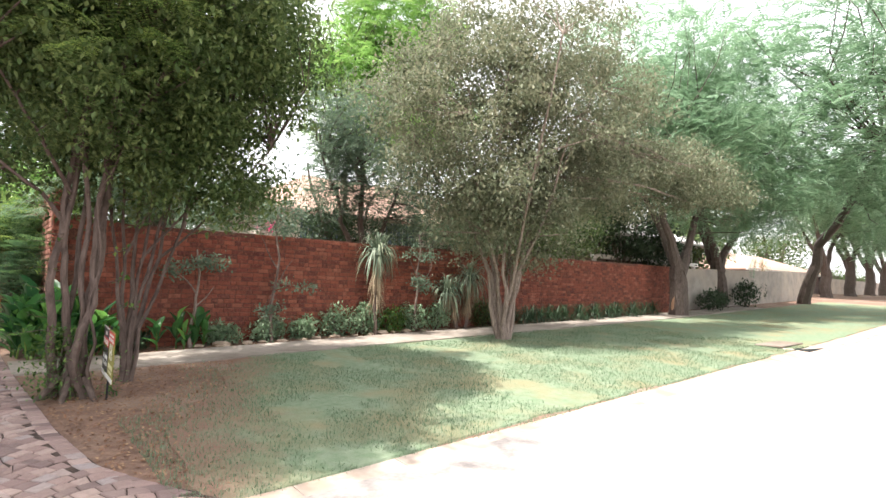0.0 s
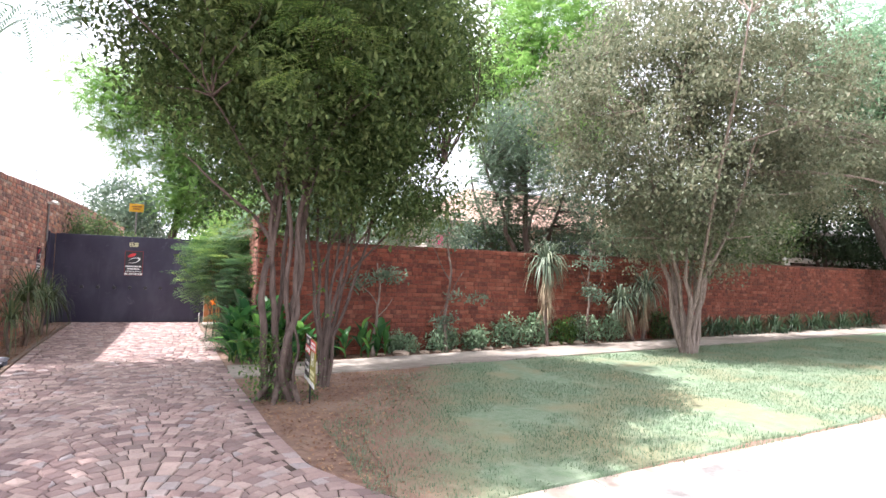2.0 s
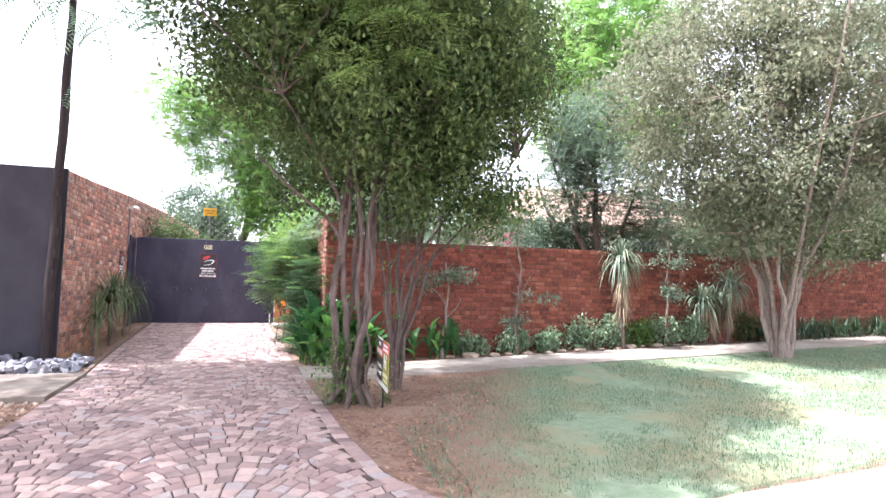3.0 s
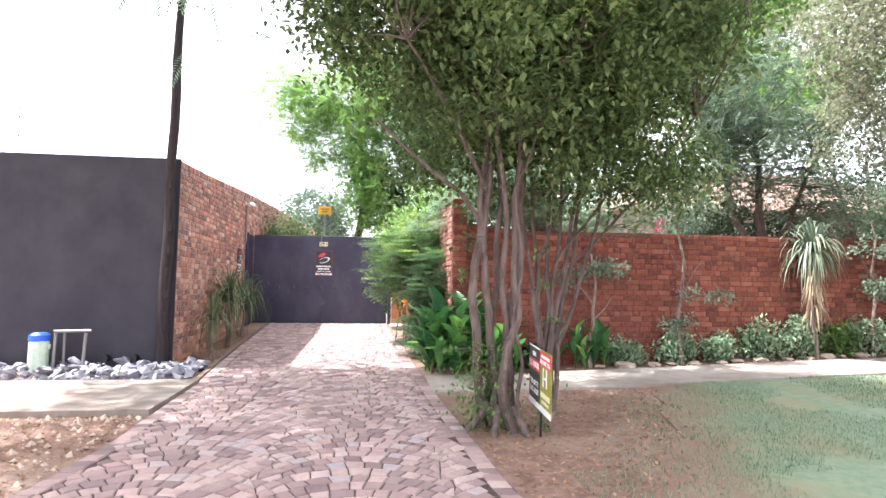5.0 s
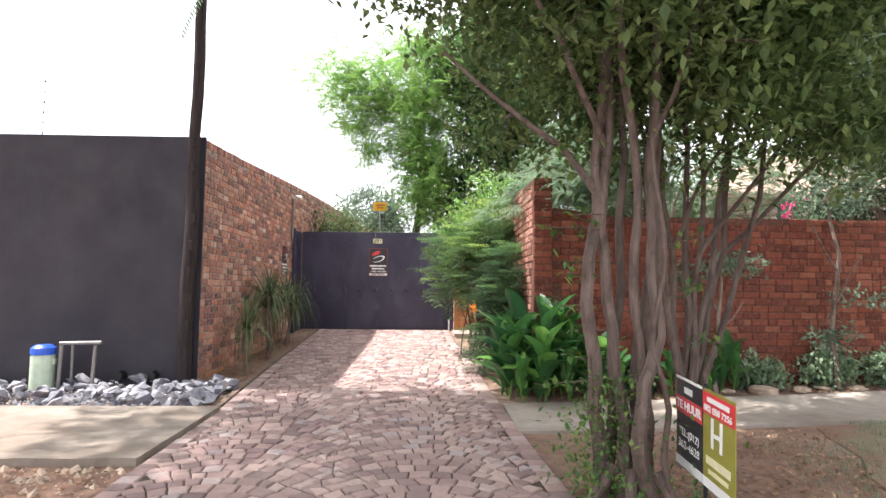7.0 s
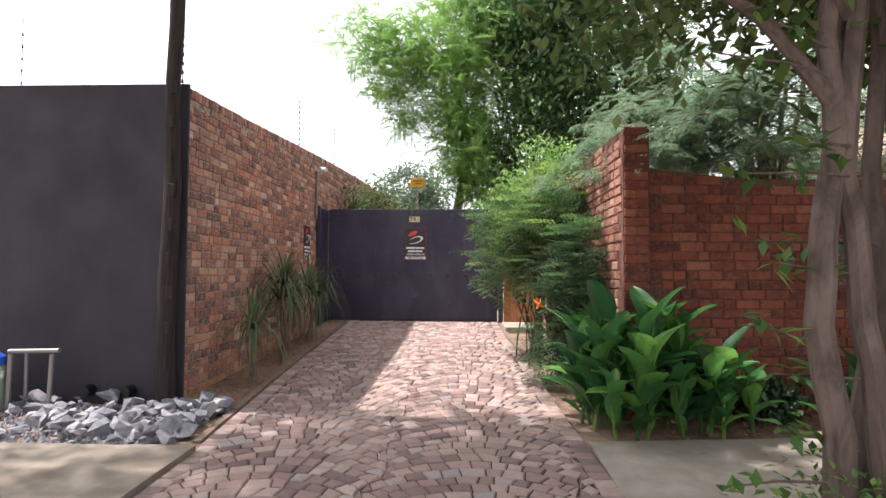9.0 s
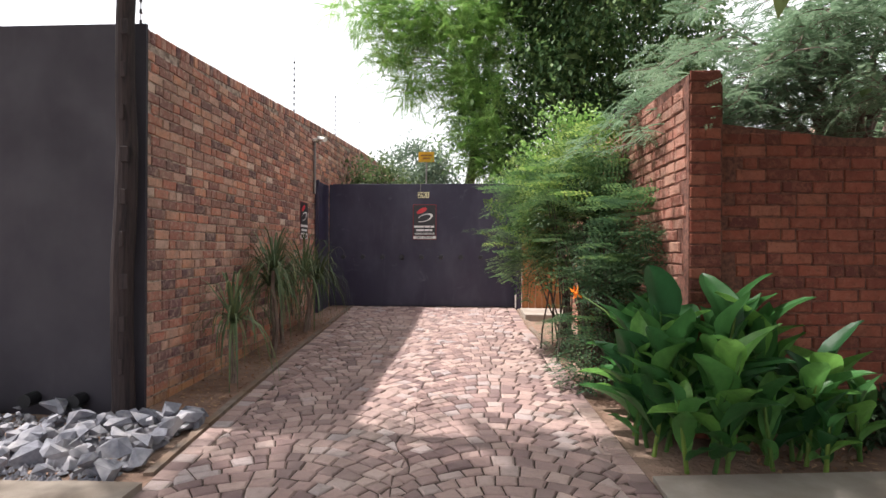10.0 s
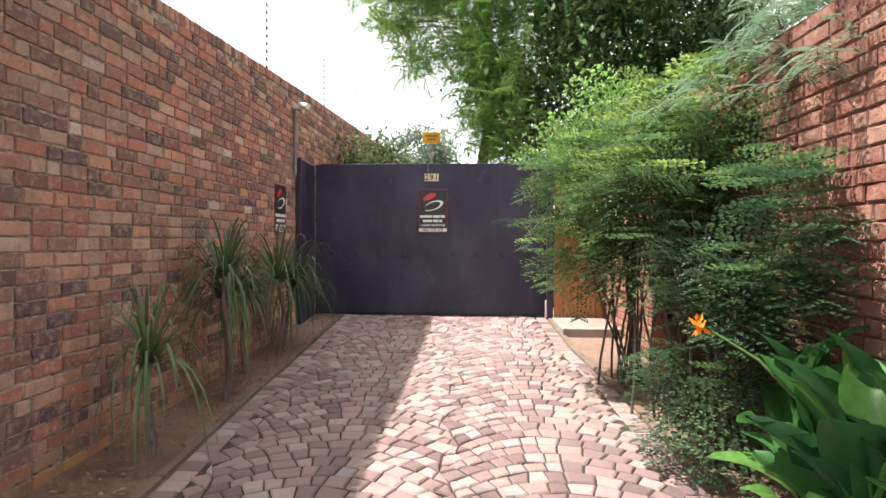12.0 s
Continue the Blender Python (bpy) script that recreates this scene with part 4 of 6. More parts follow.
# ---- trees ----
def near_tree():
    stems = [
        ([(-0.20, -0.05, -0.05), (-0.24, -0.02, 0.55), (-0.29, -0.03, 1.25), (-0.20, 0.0, 1.85), (-0.15, 0.03, 2.6), (0.0, 0.1, 4.2)], 0.064, 0.030),
        ([(-0.08, -0.10, -0.05), (-0.06, -0.08, 0.5), (-0.12, -0.04, 1.1), (-0.18, 0.0, 1.75), (-0.1, 0.05, 2.9), (-0.5, 0.2, 4.4)], 0.056, 0.028),
        ([(0.10, -0.22, -0.05), (-0.03, -0.25, 0.35), (0.02, -0.21, 0.75), (0.14, -0.17, 1.05), (0.12, -0.14, 1.7), (0.18, -0.1, 2.6), (0.3, -0.2, 4.2)], 0.066, 0.028),
        ([(0.0, -0.12, -0.05), (0.08, -0.12, 0.5), (0.01, -0.1, 1.2), (0.05, -0.08, 2.0), (-0.1, -0.3, 3.6)], 0.052, 0.024),
        ([(0.10, 0.06, -0.05), (0.08, 0.05, 0.8), (0.2, 0.05, 1.5), (0.25, 0.1, 2.4), (0.5, 0.4, 4.2)], 0.074, 0.034),
        ([(0.20, -0.28, -0.05), (0.10, -0.30, 0.3), (0.17, -0.22, 0.6), (0.08, -0.20, 1.0), (0.17, -0.2, 1.5), (0.1, -0.2, 2.3), (0.5, -0.4, 3.5)], 0.026, 0.014),
        ([(-0.12, 0.10, -0.05), (-0.08, 0.10, 0.9), (-0.02, 0.1, 1.8), (0.05, 0.3, 3.6)], 0.052, 0.022),
        # low boughs over the drive
        ([(-0.17, 0.0, 1.95), (-0.42, 0.03, 2.3), (-0.75, 0.05, 2.55), (-1.25, 0.1, 3.0)], 0.034, 0.012),
        ([(-0.14, 0.02, 2.3), (-0.5, -0.3, 2.9), (-1.0, -0.5, 3.6)], 0.03, 0.012),
        # roots that run into the ground
        ([(-0.14, -0.08, 0.22), (-0.30, -0.14, 0.02), (-0.42, -0.18, -0.06)], 0.05, 0.025),
        ([(0.10, -0.2, 0.2), (0.16, -0.36, 0.01), (0.2, -0.5, -0.06)], 0.05, 0.022),
        ([(-0.04, -0.16, 0.2), (-0.12, -0.33, 0.01), (-0.16, -0.46, -0.06)], 0.05, 0.022)]
    # the second clump behind, fanning out from one foot
    for k in range(7):
        f = Vector((0.60 + 0.018 * k, 0.56 + 0.03 * (k % 3), -0.05))
        stems.append(([f, f + Vector((0.015 * k - 0.02, 0, 0.75)), f + Vector((0.09 * k - 0.14, 0.03 * (k % 2), 1.7)), f + Vector((0.22 * k - 0.45, 0.1, 3.4))], 0.038 + 0.007 * (k % 3), 0.016))
        if k % 2:
            stems.append(([f + Vector((0.09 * k - 0.14, 0.03, 1.7)), f + Vector((0.2 * k + 0.1, -0.1, 2.5)), f + Vector((0.3 * k + 0.2, -0.2, 3.4))], 0.022, 0.010))
    blobs = [((0.0, -0.1, 3.5), (1.5, 1.4, 0.9)), ((0.4, 0.1, 4.9), (1.9, 2.1, 1.5)), ((1.5, 0.4, 3.6), (0.8, 0.9, 0.4)), ((-0.7, -0.1, 4.4), (1.1, 1.2, 1.1)), ((1.7, 0.6, 4.2), (1.1, 1.2, 0.9)), ((2.6, 1.0, 2.9), (0.6, 0.6, 0.22)), ((-0.35, 0.4, 2.6), (0.7, 0.6, 0.25)), ((0.7, 0.0, 2.6), (0.8, 0.6, 0.25)), ((1.9, 0.3, 2.6), (0.5, 0.5, 0.2)), ((-1.3, 0.1, 3.9), (0.55, 0.6, 0.35)), ((-0.9, -0.6, 5.4), (0.9, 0.9, 0.8)), ((-1.7, 0.0, 4.7), (0.9, 1.0, 0.7)), ((2.3, 0.6, 5.0), (1.1, 1.2, 0.9)), ((0.3, 0.0, 5.9), (1.7, 1.6, 0.9)), ((-0.75, 0.0, 2.75), (0.4, 0.4, 0.15)), ((1.3, -0.2, 2.3), (0.5, 0.4, 0.14)), ((0.9, 0.3, 3.0), (1.0, 0.8, 0.3)), ((-0.2, -0.8, 2.9), (0.7, 0.5, 0.2)), ((1.4, 1.7, 5.2), (1.4, 1.4, 0.8)), ((0.5, 1.6, 5.0), (1.2, 1.2, 0.7)), ((0.5, 1.5, 3.75), (1.1, 0.9, 0.45)), ((1.6, 1.8, 3.6), (1.0, 0.9, 0.45)), ((1.0, 2.0, 4.0), (1.5, 1.0, 0.7))]
    stems = [(path, r0 * 0.84, r1) for path, r0, r1 in stems]
    t = tree("multi_stem_tree", (0.99, 7.87, 0.12), "dense dark-leaved tree with many twisted grey stems", stems, blobs, LEAF, M["leaf_glossy"], M["bark_brown"], clumps=1080, per=150, spread=0.21, size=0.085, tilt=0.75, wiggle=0.035, twigs=300, branch_r=0.014)
    n = 1300
    pos = np.concatenate([np.column_stack([RNG.normal(-0.14, 0.13, n), RNG.normal(-0.05, 0.15, n), RNG.uniform(0.0, 0.85, n) ** 1.3]),
                          np.column_stack([RNG.normal(-0.40, 0.09, 150), RNG.normal(-0.15, 0.10, 150), 0.12 + 0.5 * RNG.random(150)]),
                          np.column_stack([RNG.normal(0.34, 0.07, 200), RNG.normal(-0.2, 0.10, 200), 0.6 * RNG.random(200) ** 1.5])])
    part("creeper", scatter(LEAF, pos, turns(len(pos), 0.7), RNG.uniform(0.03, 0.06, len(pos))), M["leaf_shrub"], t, "small green creeper leaves round the foot")
    # leafy shoots on the stems
    pieces, spots = [], []
    for k in range(15):
        a = Vector((-0.26 + 0.06 * (k % 4), -0.06 + 0.05 * (k % 3), 0.75 + 0.11 * k))
        b = a + Vector((-0.26 - 0.1 * RNG.random(), RNG.uniform(-0.2, 0.2), RNG.uniform(-0.05, 0.16)))
        if k % 3 == 2:
            a, b = a + Vector((0.5, 0, 0)), a + Vector((0.74, RNG.uniform(-0.2, 0.1), 0.08))
        line = bent(a, b, 0.03, 5)
        pieces.append(tube(line, [0.006, 0.005, 0.005, 0.004, 0.003, 0.002], 5))
        spots += [tuple(p) for p in line[2:] for _ in range(3)]
    for piece in pieces:
        part("shoot", join([piece]), M["bark_brown"], t)
    spots = np.array(spots) + RNG.normal(size=(len(spots), 3)) * 0.022
    part("shoot_leaves", scatter(LEAF, spots, turns(len(spots), 0.6), RNG.uniform(0.055, 0.095, len(spots))), M["leaf_shrub"], t, "fresh yellow-green shoot leaves")
    # long feathery leaves that hang in from the boughs above
    tips = in_blob(34, (-0.05, -1.5, 4.05), (0.7, 0.4, 0.8), 0.2)
    part("fronds", scatter(BIPINNATE, tips, turns(34, 0.35), RNG.uniform(0.36, 0.58, 34)), M["leaf_nandina"], t, "feathery pale green fronds hanging in front")


near_tree()


def vase_tree():
    stems = []
    for k in range(12):
        a = k * 0.5236 + 0.2
        f = Vector((0.11 * math.cos(a), 0.11 * math.sin(a), -0.05))
        reach = 1.0 + 1.6 * ((k * 5) % 7) / 6
        stems.append(([f, Vector(((0.30 + 0.12 * (k % 2)) * math.cos(a), (0.30 + 0.12 * (k % 3) / 2) * math.sin(a), 1.5)), Vector((reach * math.cos(a), reach * math.sin(a), 5.0 + 0.7 * (k % 3)))], 0.06, 0.014))
    blobs = [((0, 0, 4.6), (3.2, 2.8, 1.9)), ((1.6, 0, 4.4), (2.6, 2.2, 1.6)), ((-0.6, 0.2, 6.0), (2.3, 2.2, 1.5)), ((0.3, 0, 2.9), (1.9, 1.6, 1.1)), ((0, 0, 2.1), (1.4, 1.2, 0.55)), ((-1.4, -0.3, 3.4), (1.5, 1.3, 0.9)), ((2.9, 0.3, 4.2), (1.8, 1.7, 1.2)), ((4.3, 0.2, 4.7), (2.1, 1.8, 1.3)), ((5.4, 0.2, 4.9), (1.8, 1.6, 1.2)), ((3.2, 0, 6.2), (2.2, 2.0, 1.2)), ((0.8, 0, 7.2), (2.9, 2.5, 1.4)), ((-2.2, 0.2, 5.0), (1.6, 1.5, 1.3)), ((7.0, -0.4, 4.9), (1.8, 1.6, 1.2)), ((8.3, -0.8, 4.6), (1.5, 1.3, 0.9)), ((6.2, -0.2, 3.9), (1.5, 1.3, 0.6))]
    tree("vase_shaped_tree", (9.75, 9.5, 0.33), "vase-shaped tree with pale stems and dusty olive leaves", stems, blobs, LEAF, M["leaf_olive"], M["bark_pale"], clumps=1250, per=115, spread=0.22, size=0.095, tilt=0.8, twigs=220, branch_r=0.018)


vase_tree()


def big_feathery(name, at, label, scale, blobs, leaf_m, stems, clumps=260, per=14, size=0.55, twigs=80, bark="bark_dark", tmpl=FROND, spread=0.45, tilt=0.5):
    sc = lambda p: tuple(scale * v for v in p)
    tree(name, at, label, [([sc(p) for p in path], r0 * scale, r1 * scale) for path, r0, r1 in stems], [(sc(c), sc(r)) for c, r in blobs], tmpl, leaf_m, M[bark],
         clumps=clumps, per=per, spread=spread * scale ** 0.5, size=size, twigs=twigs, tilt=tilt, branch_r=0.03 * scale)


FORK = [([(0, 0, -0.2), (0.05, 0, 1.2), (0, 0, 1.7)], 0.34, 0.28), ([(0, 0, 1.5), (-0.5, 0, 2.7), (-1.2, 0.3, 5.0)], 0.22, 0.07),
        ([(0, 0, 1.5), (0.9, 0.1, 2.4), (2.2, -0.3, 4.8)], 0.24, 0.07), ([(0, 0, 1.6), (0.2, 0.7, 3.0), (0.3, 1.8, 5.2)], 0.18, 0.06)]
CROWN = [((0, 0, 6.2), (3.6, 3.4, 2.2)), ((2.4, -0.6, 5.4), (2.8, 2.6, 1.8)), ((-2.0, 0.3, 6.0), (2.4, 2.4, 1.6)), ((0.6, 0, 8.0), (2.6, 2.6, 1.6)), ((2.6, -0.6, 3.9), (1.6, 1.6, 0.8))]
big_feathery("street_tree", (22.3, 11.9, 0.6), "large forked street tree with scarred trunk and feathery green crown", 1.15, CROWN + [((-1.8, 0, 9.0), (3.2, 2.8, 1.6)), ((2.2, 0, 9.8), (3.2, 2.8, 1.5))], M["leaf_fern"], FORK, 560, 14, 0.62)
M["scar"] = wood_mat("scar", (0.22, 0.105, 0.06), (0.40, 0.26, 0.17))


def trunk_scar(tree_ob):
    """A patch where bark is gone, on the side towards the road."""
    bm = bmesh.new()
    bmesh.ops.create_icosphere(bm, subdivisions=3, radius=1)
    for v in bm.verts:
        w = 1 + 0.22 * noise.noise(v.co * 1.9)
        v.co = Vector((v.co.x * 0.10, v.co.y * 0.24 * w, v.co.z * 0.48 * w))
    o = part("bark_scar", bm, M["scar"], tree_ob, "bare orange-brown patch without bark")
    o.matrix_local = pose(-0.27, -0.145, 0.42, 0, 0, 28)


trunk_scar([o for o in scene.objects if o.name == "street_tree"][0])
big_feathery("street_tree", (29.5, 13.6, 0.8), "leaning dark-trunked street tree with feathery green crown", 1.25, CROWN, M["leaf_fern"], FORK, 420, 14, 0.7)
big_feathery("street_tree", (27.0, 6.3, 0.6), "tall roadside tree with feathery blue-green crown", 1.6, [((0.5, 0, 5.2), (3.2, 2.6, 1.8)), ((3.5, 0.5, 5.6), (3.6, 3.0, 2.2)), ((0, 0, 7.6), (3.4, 3.0, 1.8)), ((3, 0.5, 3.6), (2.0, 1.6, 0.9))], M["leaf_fern"],
             [([(8, 4.2, -0.2), (7, 3.4, 2.5), (3, 0.5, 5)], 0.25, 0.07)], 430, 12, 0.8)
for _x, _y, _s in ((52, 15.5, 1.25), (60, 16, 1.3), (70, 17, 1.4), (58, 4, 1.4), (84, 19, 1.5), (75, 5, 1.5)):
    big_feathery("avenue_tree", (_x, _y, float(ground_z(_x, _y))), "mature dark-trunked tree in a row along the street", _s, CROWN, M["leaf_fern"], FORK, 150, 9, 1.3, 20)
# overhanging tree beside the drive, out to the west
big_feathery("overhanging_tree", (-7.6, 7.4, 0.1), "tall feathery tree whose boughs shade the driveway", 1.0,
             [((1.9, 1.7, 8.6), (2.9, 3.0, 0.9)), ((3.4, 0.2, 8.9), (2.2, 2.6, 0.8)), ((5.25, 0.9, 5.2), (0.75, 0.5, 0.28)), ((3.6, 2.6, 8.6), (1.8, 1.6, 0.7)), ((5.0, -1.0, 8.8), (1.8, 0.8, 0.6)), ((4.4, -0.4, 9.2), (2.2, 1.6, 0.6)), ((5.9, -0.9, 7.3), (1.3, 1.1, 0.5)), ((6.7, 0.6, 7.6), (1.6, 1.5, 0.6)), ((2.8, -1.1, 7.4), (1.9, 1.4, 0.45))], M["leaf_fern"],
             [([(0, 0, -0.2), (0.3, 0, 3.5), (1.5, 0.3, 7.5)], 0.3, 0.1), ([(0.3, 0, 3.5), (2.5, 0.4, 6.5), (5, 0.9, 7.4)], 0.15, 0.04), ([(1.5, 0.3, 7.5), (4.5, -0.4, 7.9), (5.9, -0.7, 7.4), (7.0, 0.4, 7.6)], 0.1, 0.03)], 520, 20, 0.42, 130, "bark_dark", FERN)


# ---- trees behind the walls ----
def lacy_tree():
    """Arching boughs that carry flat sprays of tiny leaves on both sides."""
    e = thing("thorn_tree", (3.3, 13.0, 0.4), "fine-leaved thorn tree leaning over the brick corner", "tree")
    pieces, spots, heads, sizes = [tube(bent((0, 0, -0.2), (-0.1, -0.1, 1.7), 0.05, 5), [0.09, 0.08, 0.075, 0.07, 0.065, 0.06], 8)], [], [], []
    r = random.Random(19)
    for k in range(24):
        # boughs rise over the wall and then droop outwards
        a = math.radians(186 + 66 * (k / 17) + r.uniform(-8, 8)) if k < 18 else math.radians(r.uniform(90, 340))
        far = r.uniform(1.4, 2.75) if k < 18 else r.uniform(1.2, 2.2)
        top = r.uniform(2.45, 3.3) + (0.5 if k >= 18 else 0)
        d = Vector((math.cos(a), math.sin(a), 0))
        line = [Vector((-0.1, -0.1, 1.6)), d * far * 0.35 + Vector((0, 0, top - 0.25)), d * far * 0.7 + Vector((0, 0, top)), d * far + Vector((0, 0, top - r.uniform(0.15, 0.6)))]
        pts = []
        for p, q in zip(line[:-1], line[1:]):
            seg = bent(p, q, 0.07 * (q - p).length, 5)
            pts += seg if not pts else seg[1:]
        pieces.append(tube(pts, [0.030 - 0.026 * i / (len(pts) - 1) for i in range(len(pts))], 6))
        for i in range(5, len(pts)):
            for side in (-1, 1):
                # a side twig with leaves along it
                w = a + side * r.uniform(0.5, 1.2)
                ln = r.uniform(0.25, 0.55) * (1.15 - 0.5 * i / len(pts))
                tip = pts[i] + Vector((math.cos(w) * ln, math.sin(w) * ln, r.uniform(-0.22, 0.10)))
                twig = bent(pts[i], tip, 0.04, 6)
                pieces.append(tube(twig, [0.005, 0.005, 0.004, 0.004, 0.003, 0.002, 0.002], 4))
                for p in twig[1:]:
                    for turn in (-1, 1):
                        spots.append(p)
                        heads.append(w + turn * r.uniform(0.5, 1.1) - math.pi / 2)
                        sizes.append(r.uniform(0.10, 0.19))
    part("trunk", join(pieces), M["bark_grey"], e)
    n, w = len(spots), np.array(heads)
    tilt = RNG.normal(-0.1, 0.3, n)
    cw, sw, cl, sl, o, i = np.cos(w), np.sin(w), np.cos(tilt), np.sin(tilt), np.zeros(n), np.ones(n)
    rot = np.stack([cw, -sw, o, sw, cw, o, o, o, i], 1).reshape(n, 3, 3) @ np.stack([i, o, o, o, cl, -sl, o, sl, cl], 1).reshape(n, 3, 3)
    part("crown", scatter(FROND, np.array([tuple(p) for p in spots]), rot, sizes), M["leaf_thorn"], e)


def backdrop_trees():
    simple = [([(0, 0, -0.2), (0.1, 0, 2.0), (0, 0.1, 4.5)], 0.16, 0.05), ([(0, 0, 1.2), (-0.7, 0, 2.6), (-1.3, 0.2, 4.6)], 0.10, 0.03), ([(0, 0, 1.0), (0.8, 0, 2.5), (1.5, 0, 4.4)], 0.10, 0.03)]
    # grey-green thorn-like tree over the front wall
    tree("garden_tree", (9.2, 15.2, 0.7), "wispy blue-green garden tree behind the wall", simple, [((0, 0, 4.6), (1.9, 1.6, 1.6)), ((1.2, 0, 3.4), (1.3, 1.2, 0.9)), ((-1.1, 0, 4.0), (1.3, 1.1, 1.2)), ((-0.5, 0, 6.0), (1.6, 1.4, 1.0))], FROND, M["leaf_blue"], M["bark_dark"], 230, 13, 0.25, 0.36, 110, tilt=0.5)
    tree("garden_tree", (14.5, 17.5, 0.9), "dark many-stemmed garden tree behind the wall", simple, [((0, 0, 3.0), (2.6, 1.8, 1.5)), ((2.5, 0, 3.3), (2.2, 1.6, 1.4)), ((-0.5, 0, 4.6), (2, 1.6, 1.2))], LEAF, M["leaf_night"], M["bark_dark"], 210, 55, 0.4, 0.13, 60)
    tree("garden_tree", (9.6, 17.0, 0.8), "dark glossy-leaved garden shrub tree behind the wall", simple, [((0, 0, 2.4), (1.5, 1.2, 0.9))], LEAF, M["leaf_night"], M["bark_dark"], 70, 60, 0.3, 0.13, 30)
    big_feathery("garden_tree", (15.5, 24, 0.8), "tall bright green feathery tree behind the house", 1.5, [((0, 0, 8.2), (2.2, 2.0, 1.4)), ((-1.8, 0, 7.0), (1.6, 1.6, 1.1)), ((1.8, 0, 6.6), (2.0, 2, 1.4)), ((0, 0, 5.6), (2.4, 2.2, 1.2)), ((0.4, 0, 9.8), (2.6, 2.2, 1.3))], M["leaf_bright"], FORK, 330, 20, 0.75)
    tree("garden_tree", (19.0, 18.5, 1.0), "dark evergreen garden tree behind the wall", simple, [((0, 0, 3.2), (3.2, 2.0, 1.8)), ((2.8, 0, 4.4), (2.6, 1.8, 1.6))], LEAF, M["leaf_night"], M["bark_dark"], 260, 60, 0.4, 0.17, 50)
    tree("garden_tree", (16.6, 15.0, 0.9), "dark leafy garden tree just behind the wall", simple, [((0, 0, 2.6), (2.2, 1.2, 1.3)), ((2.2, 0, 3.0), (2.0, 1.2, 1.3))], LEAF, M["leaf_dark"], M["bark_dark"], 190, 60, 0.3, 0.13, 50)
    tree("garden_tree", (27.0, 17.5, 1.0), "broad dark evergreen garden tree behind the wall", simple, [((0, 0, 4.0), (3.6, 2.0, 1.7)), ((-3.0, 0, 4.6), (2.4, 1.8, 1.4)), ((2.8, 0, 3.2), (2.4, 1.8, 1.4)), ((-0.5, 0, 5.8), (2.8, 1.8, 1.2))], LEAF, M["leaf_night"], M["bark_dark"], 280, 60, 0.4, 0.2, 50)
    # fern-leaved thorn tree leaning over the corner pier
    lacy_tree()
    for x, y, h in ((4.6, 14.2, 0.0), (12.6, 14.6, 0.2)):
        e = tree("wispy_tree", (x, y, 0.6), "wispy silver-green garden tree leaning over the wall", [([(0, 0, -0.2), (0.1, 0, 1.5), (0.2, -0.2, 3.0)], 0.06, 0.02), ([(0.05, 0, 1.2), (-0.7, -0.2, 2.5)], 0.04, 0.012)],
             [((0, -0.2, 2.9 + h), (1.5, 1.0, 0.7)), ((-0.8, -0.5, 2.2 + h), (1.0, 0.7, 0.4)), ((0.9, -0.4, 2.3 + h), (0.9, 0.7, 0.4))], FROND, M["leaf_thorn"], M["bark_grey"], 110, 12, 0.18, 0.27, 60, tilt=0.45, branch_r=0.012)
        if h == 0.0:
            pos = np.array([0.75, -1.25, 2.2]) + RNG.normal(size=(34, 3)) * 0.07
            part("blossom", scatter(LEAF, pos, turns(34), RNG.uniform(0.05, 0.10, 34)), M["flower_pink"], e, "bright pink blossom cluster")
    for x, y, s in ((38, 19.5, 1.0), (44, 25, 1.3), (57, 30, 1.6), (33, 26, 1.4), (70, 26, 1.5)):
        big_feathery("garden_tree", (x, y, 1.0), "leafy dark garden tree beyond the street wall", s, [((0, 0, 3.6), (2.8, 2.2, 1.9)), ((2.2, 0, 4.6), (2.4, 2, 1.6)), ((-2.2, 0, 3.2), (2.0, 1.8, 1.5))], M["leaf_dark"], FORK, 130, 40, 0.3, 20, "bark_dark", LEAF, 0.5, None)
    # big dark tree behind the gate
    tree("garden_tree", (1.9, 22.8, 0.6), "big dark dense garden tree behind the gate", [([(0, 0, -0.2), (0.1, 0, 3), (0, 0, 7)], 0.3, 0.1)],
         [((-0.3, 0, 4.6), (2.3, 2.0, 2.6)), ((1.2, 0, 7.0), (2.8, 2.2, 2.4)), ((-0.2, -0.4, 8.6), (2.0, 2.0, 1.8)), ((2.5, 0, 4.0), (2.0, 2.0, 2.5))], LEAF, M["leaf_shade"], M["bark_dark"], 640, 105, 0.36, 0.17, 40, tilt=0.8)
    tree("garden_tree", (-0.8, 22.6, 0.6), "bright green feathery tree behind the gate", [([(0, 0, -0.2), (0.1, 0, 3), (0, 0, 7)], 0.2, 0.06)],
         [((-0.2, -0.4, 7.6), (1.5, 1.4, 1.6)), ((0.3, -0.8, 4.4), (0.8, 0.9, 1.6)), ((0.2, -0.6, 6.0), (1.1, 1.1, 1.3)), ((-1.6, -0.4, 7.2), (0.9, 0.8, 0.8)), ((-1.3, -0.4, 5.6), (0.7, 0.7, 0.5)), ((-2.4, -0.4, 7.7), (0.9, 0.8, 0.8)), ((-1.9, -0.4, 6.4), (0.6, 0.6, 0.4))], FERN, M["leaf_bright"], M["bark_dark"], 290, 20, 0.26, 0.42, 60, tilt=0.6)
    tree("far_garden_tree", (-5.0, 50, 0.8), "round dark green tree in the distance behind the gate", simple, [((0, 0, 6.6), (2.6, 2.4, 2.4)), ((0.8, 0, 4.6), (2.6, 2, 2.2))], LEAF, M["leaf_blue"], M["bark_dark"], 160, 60, 0.5, 0.3, 10)
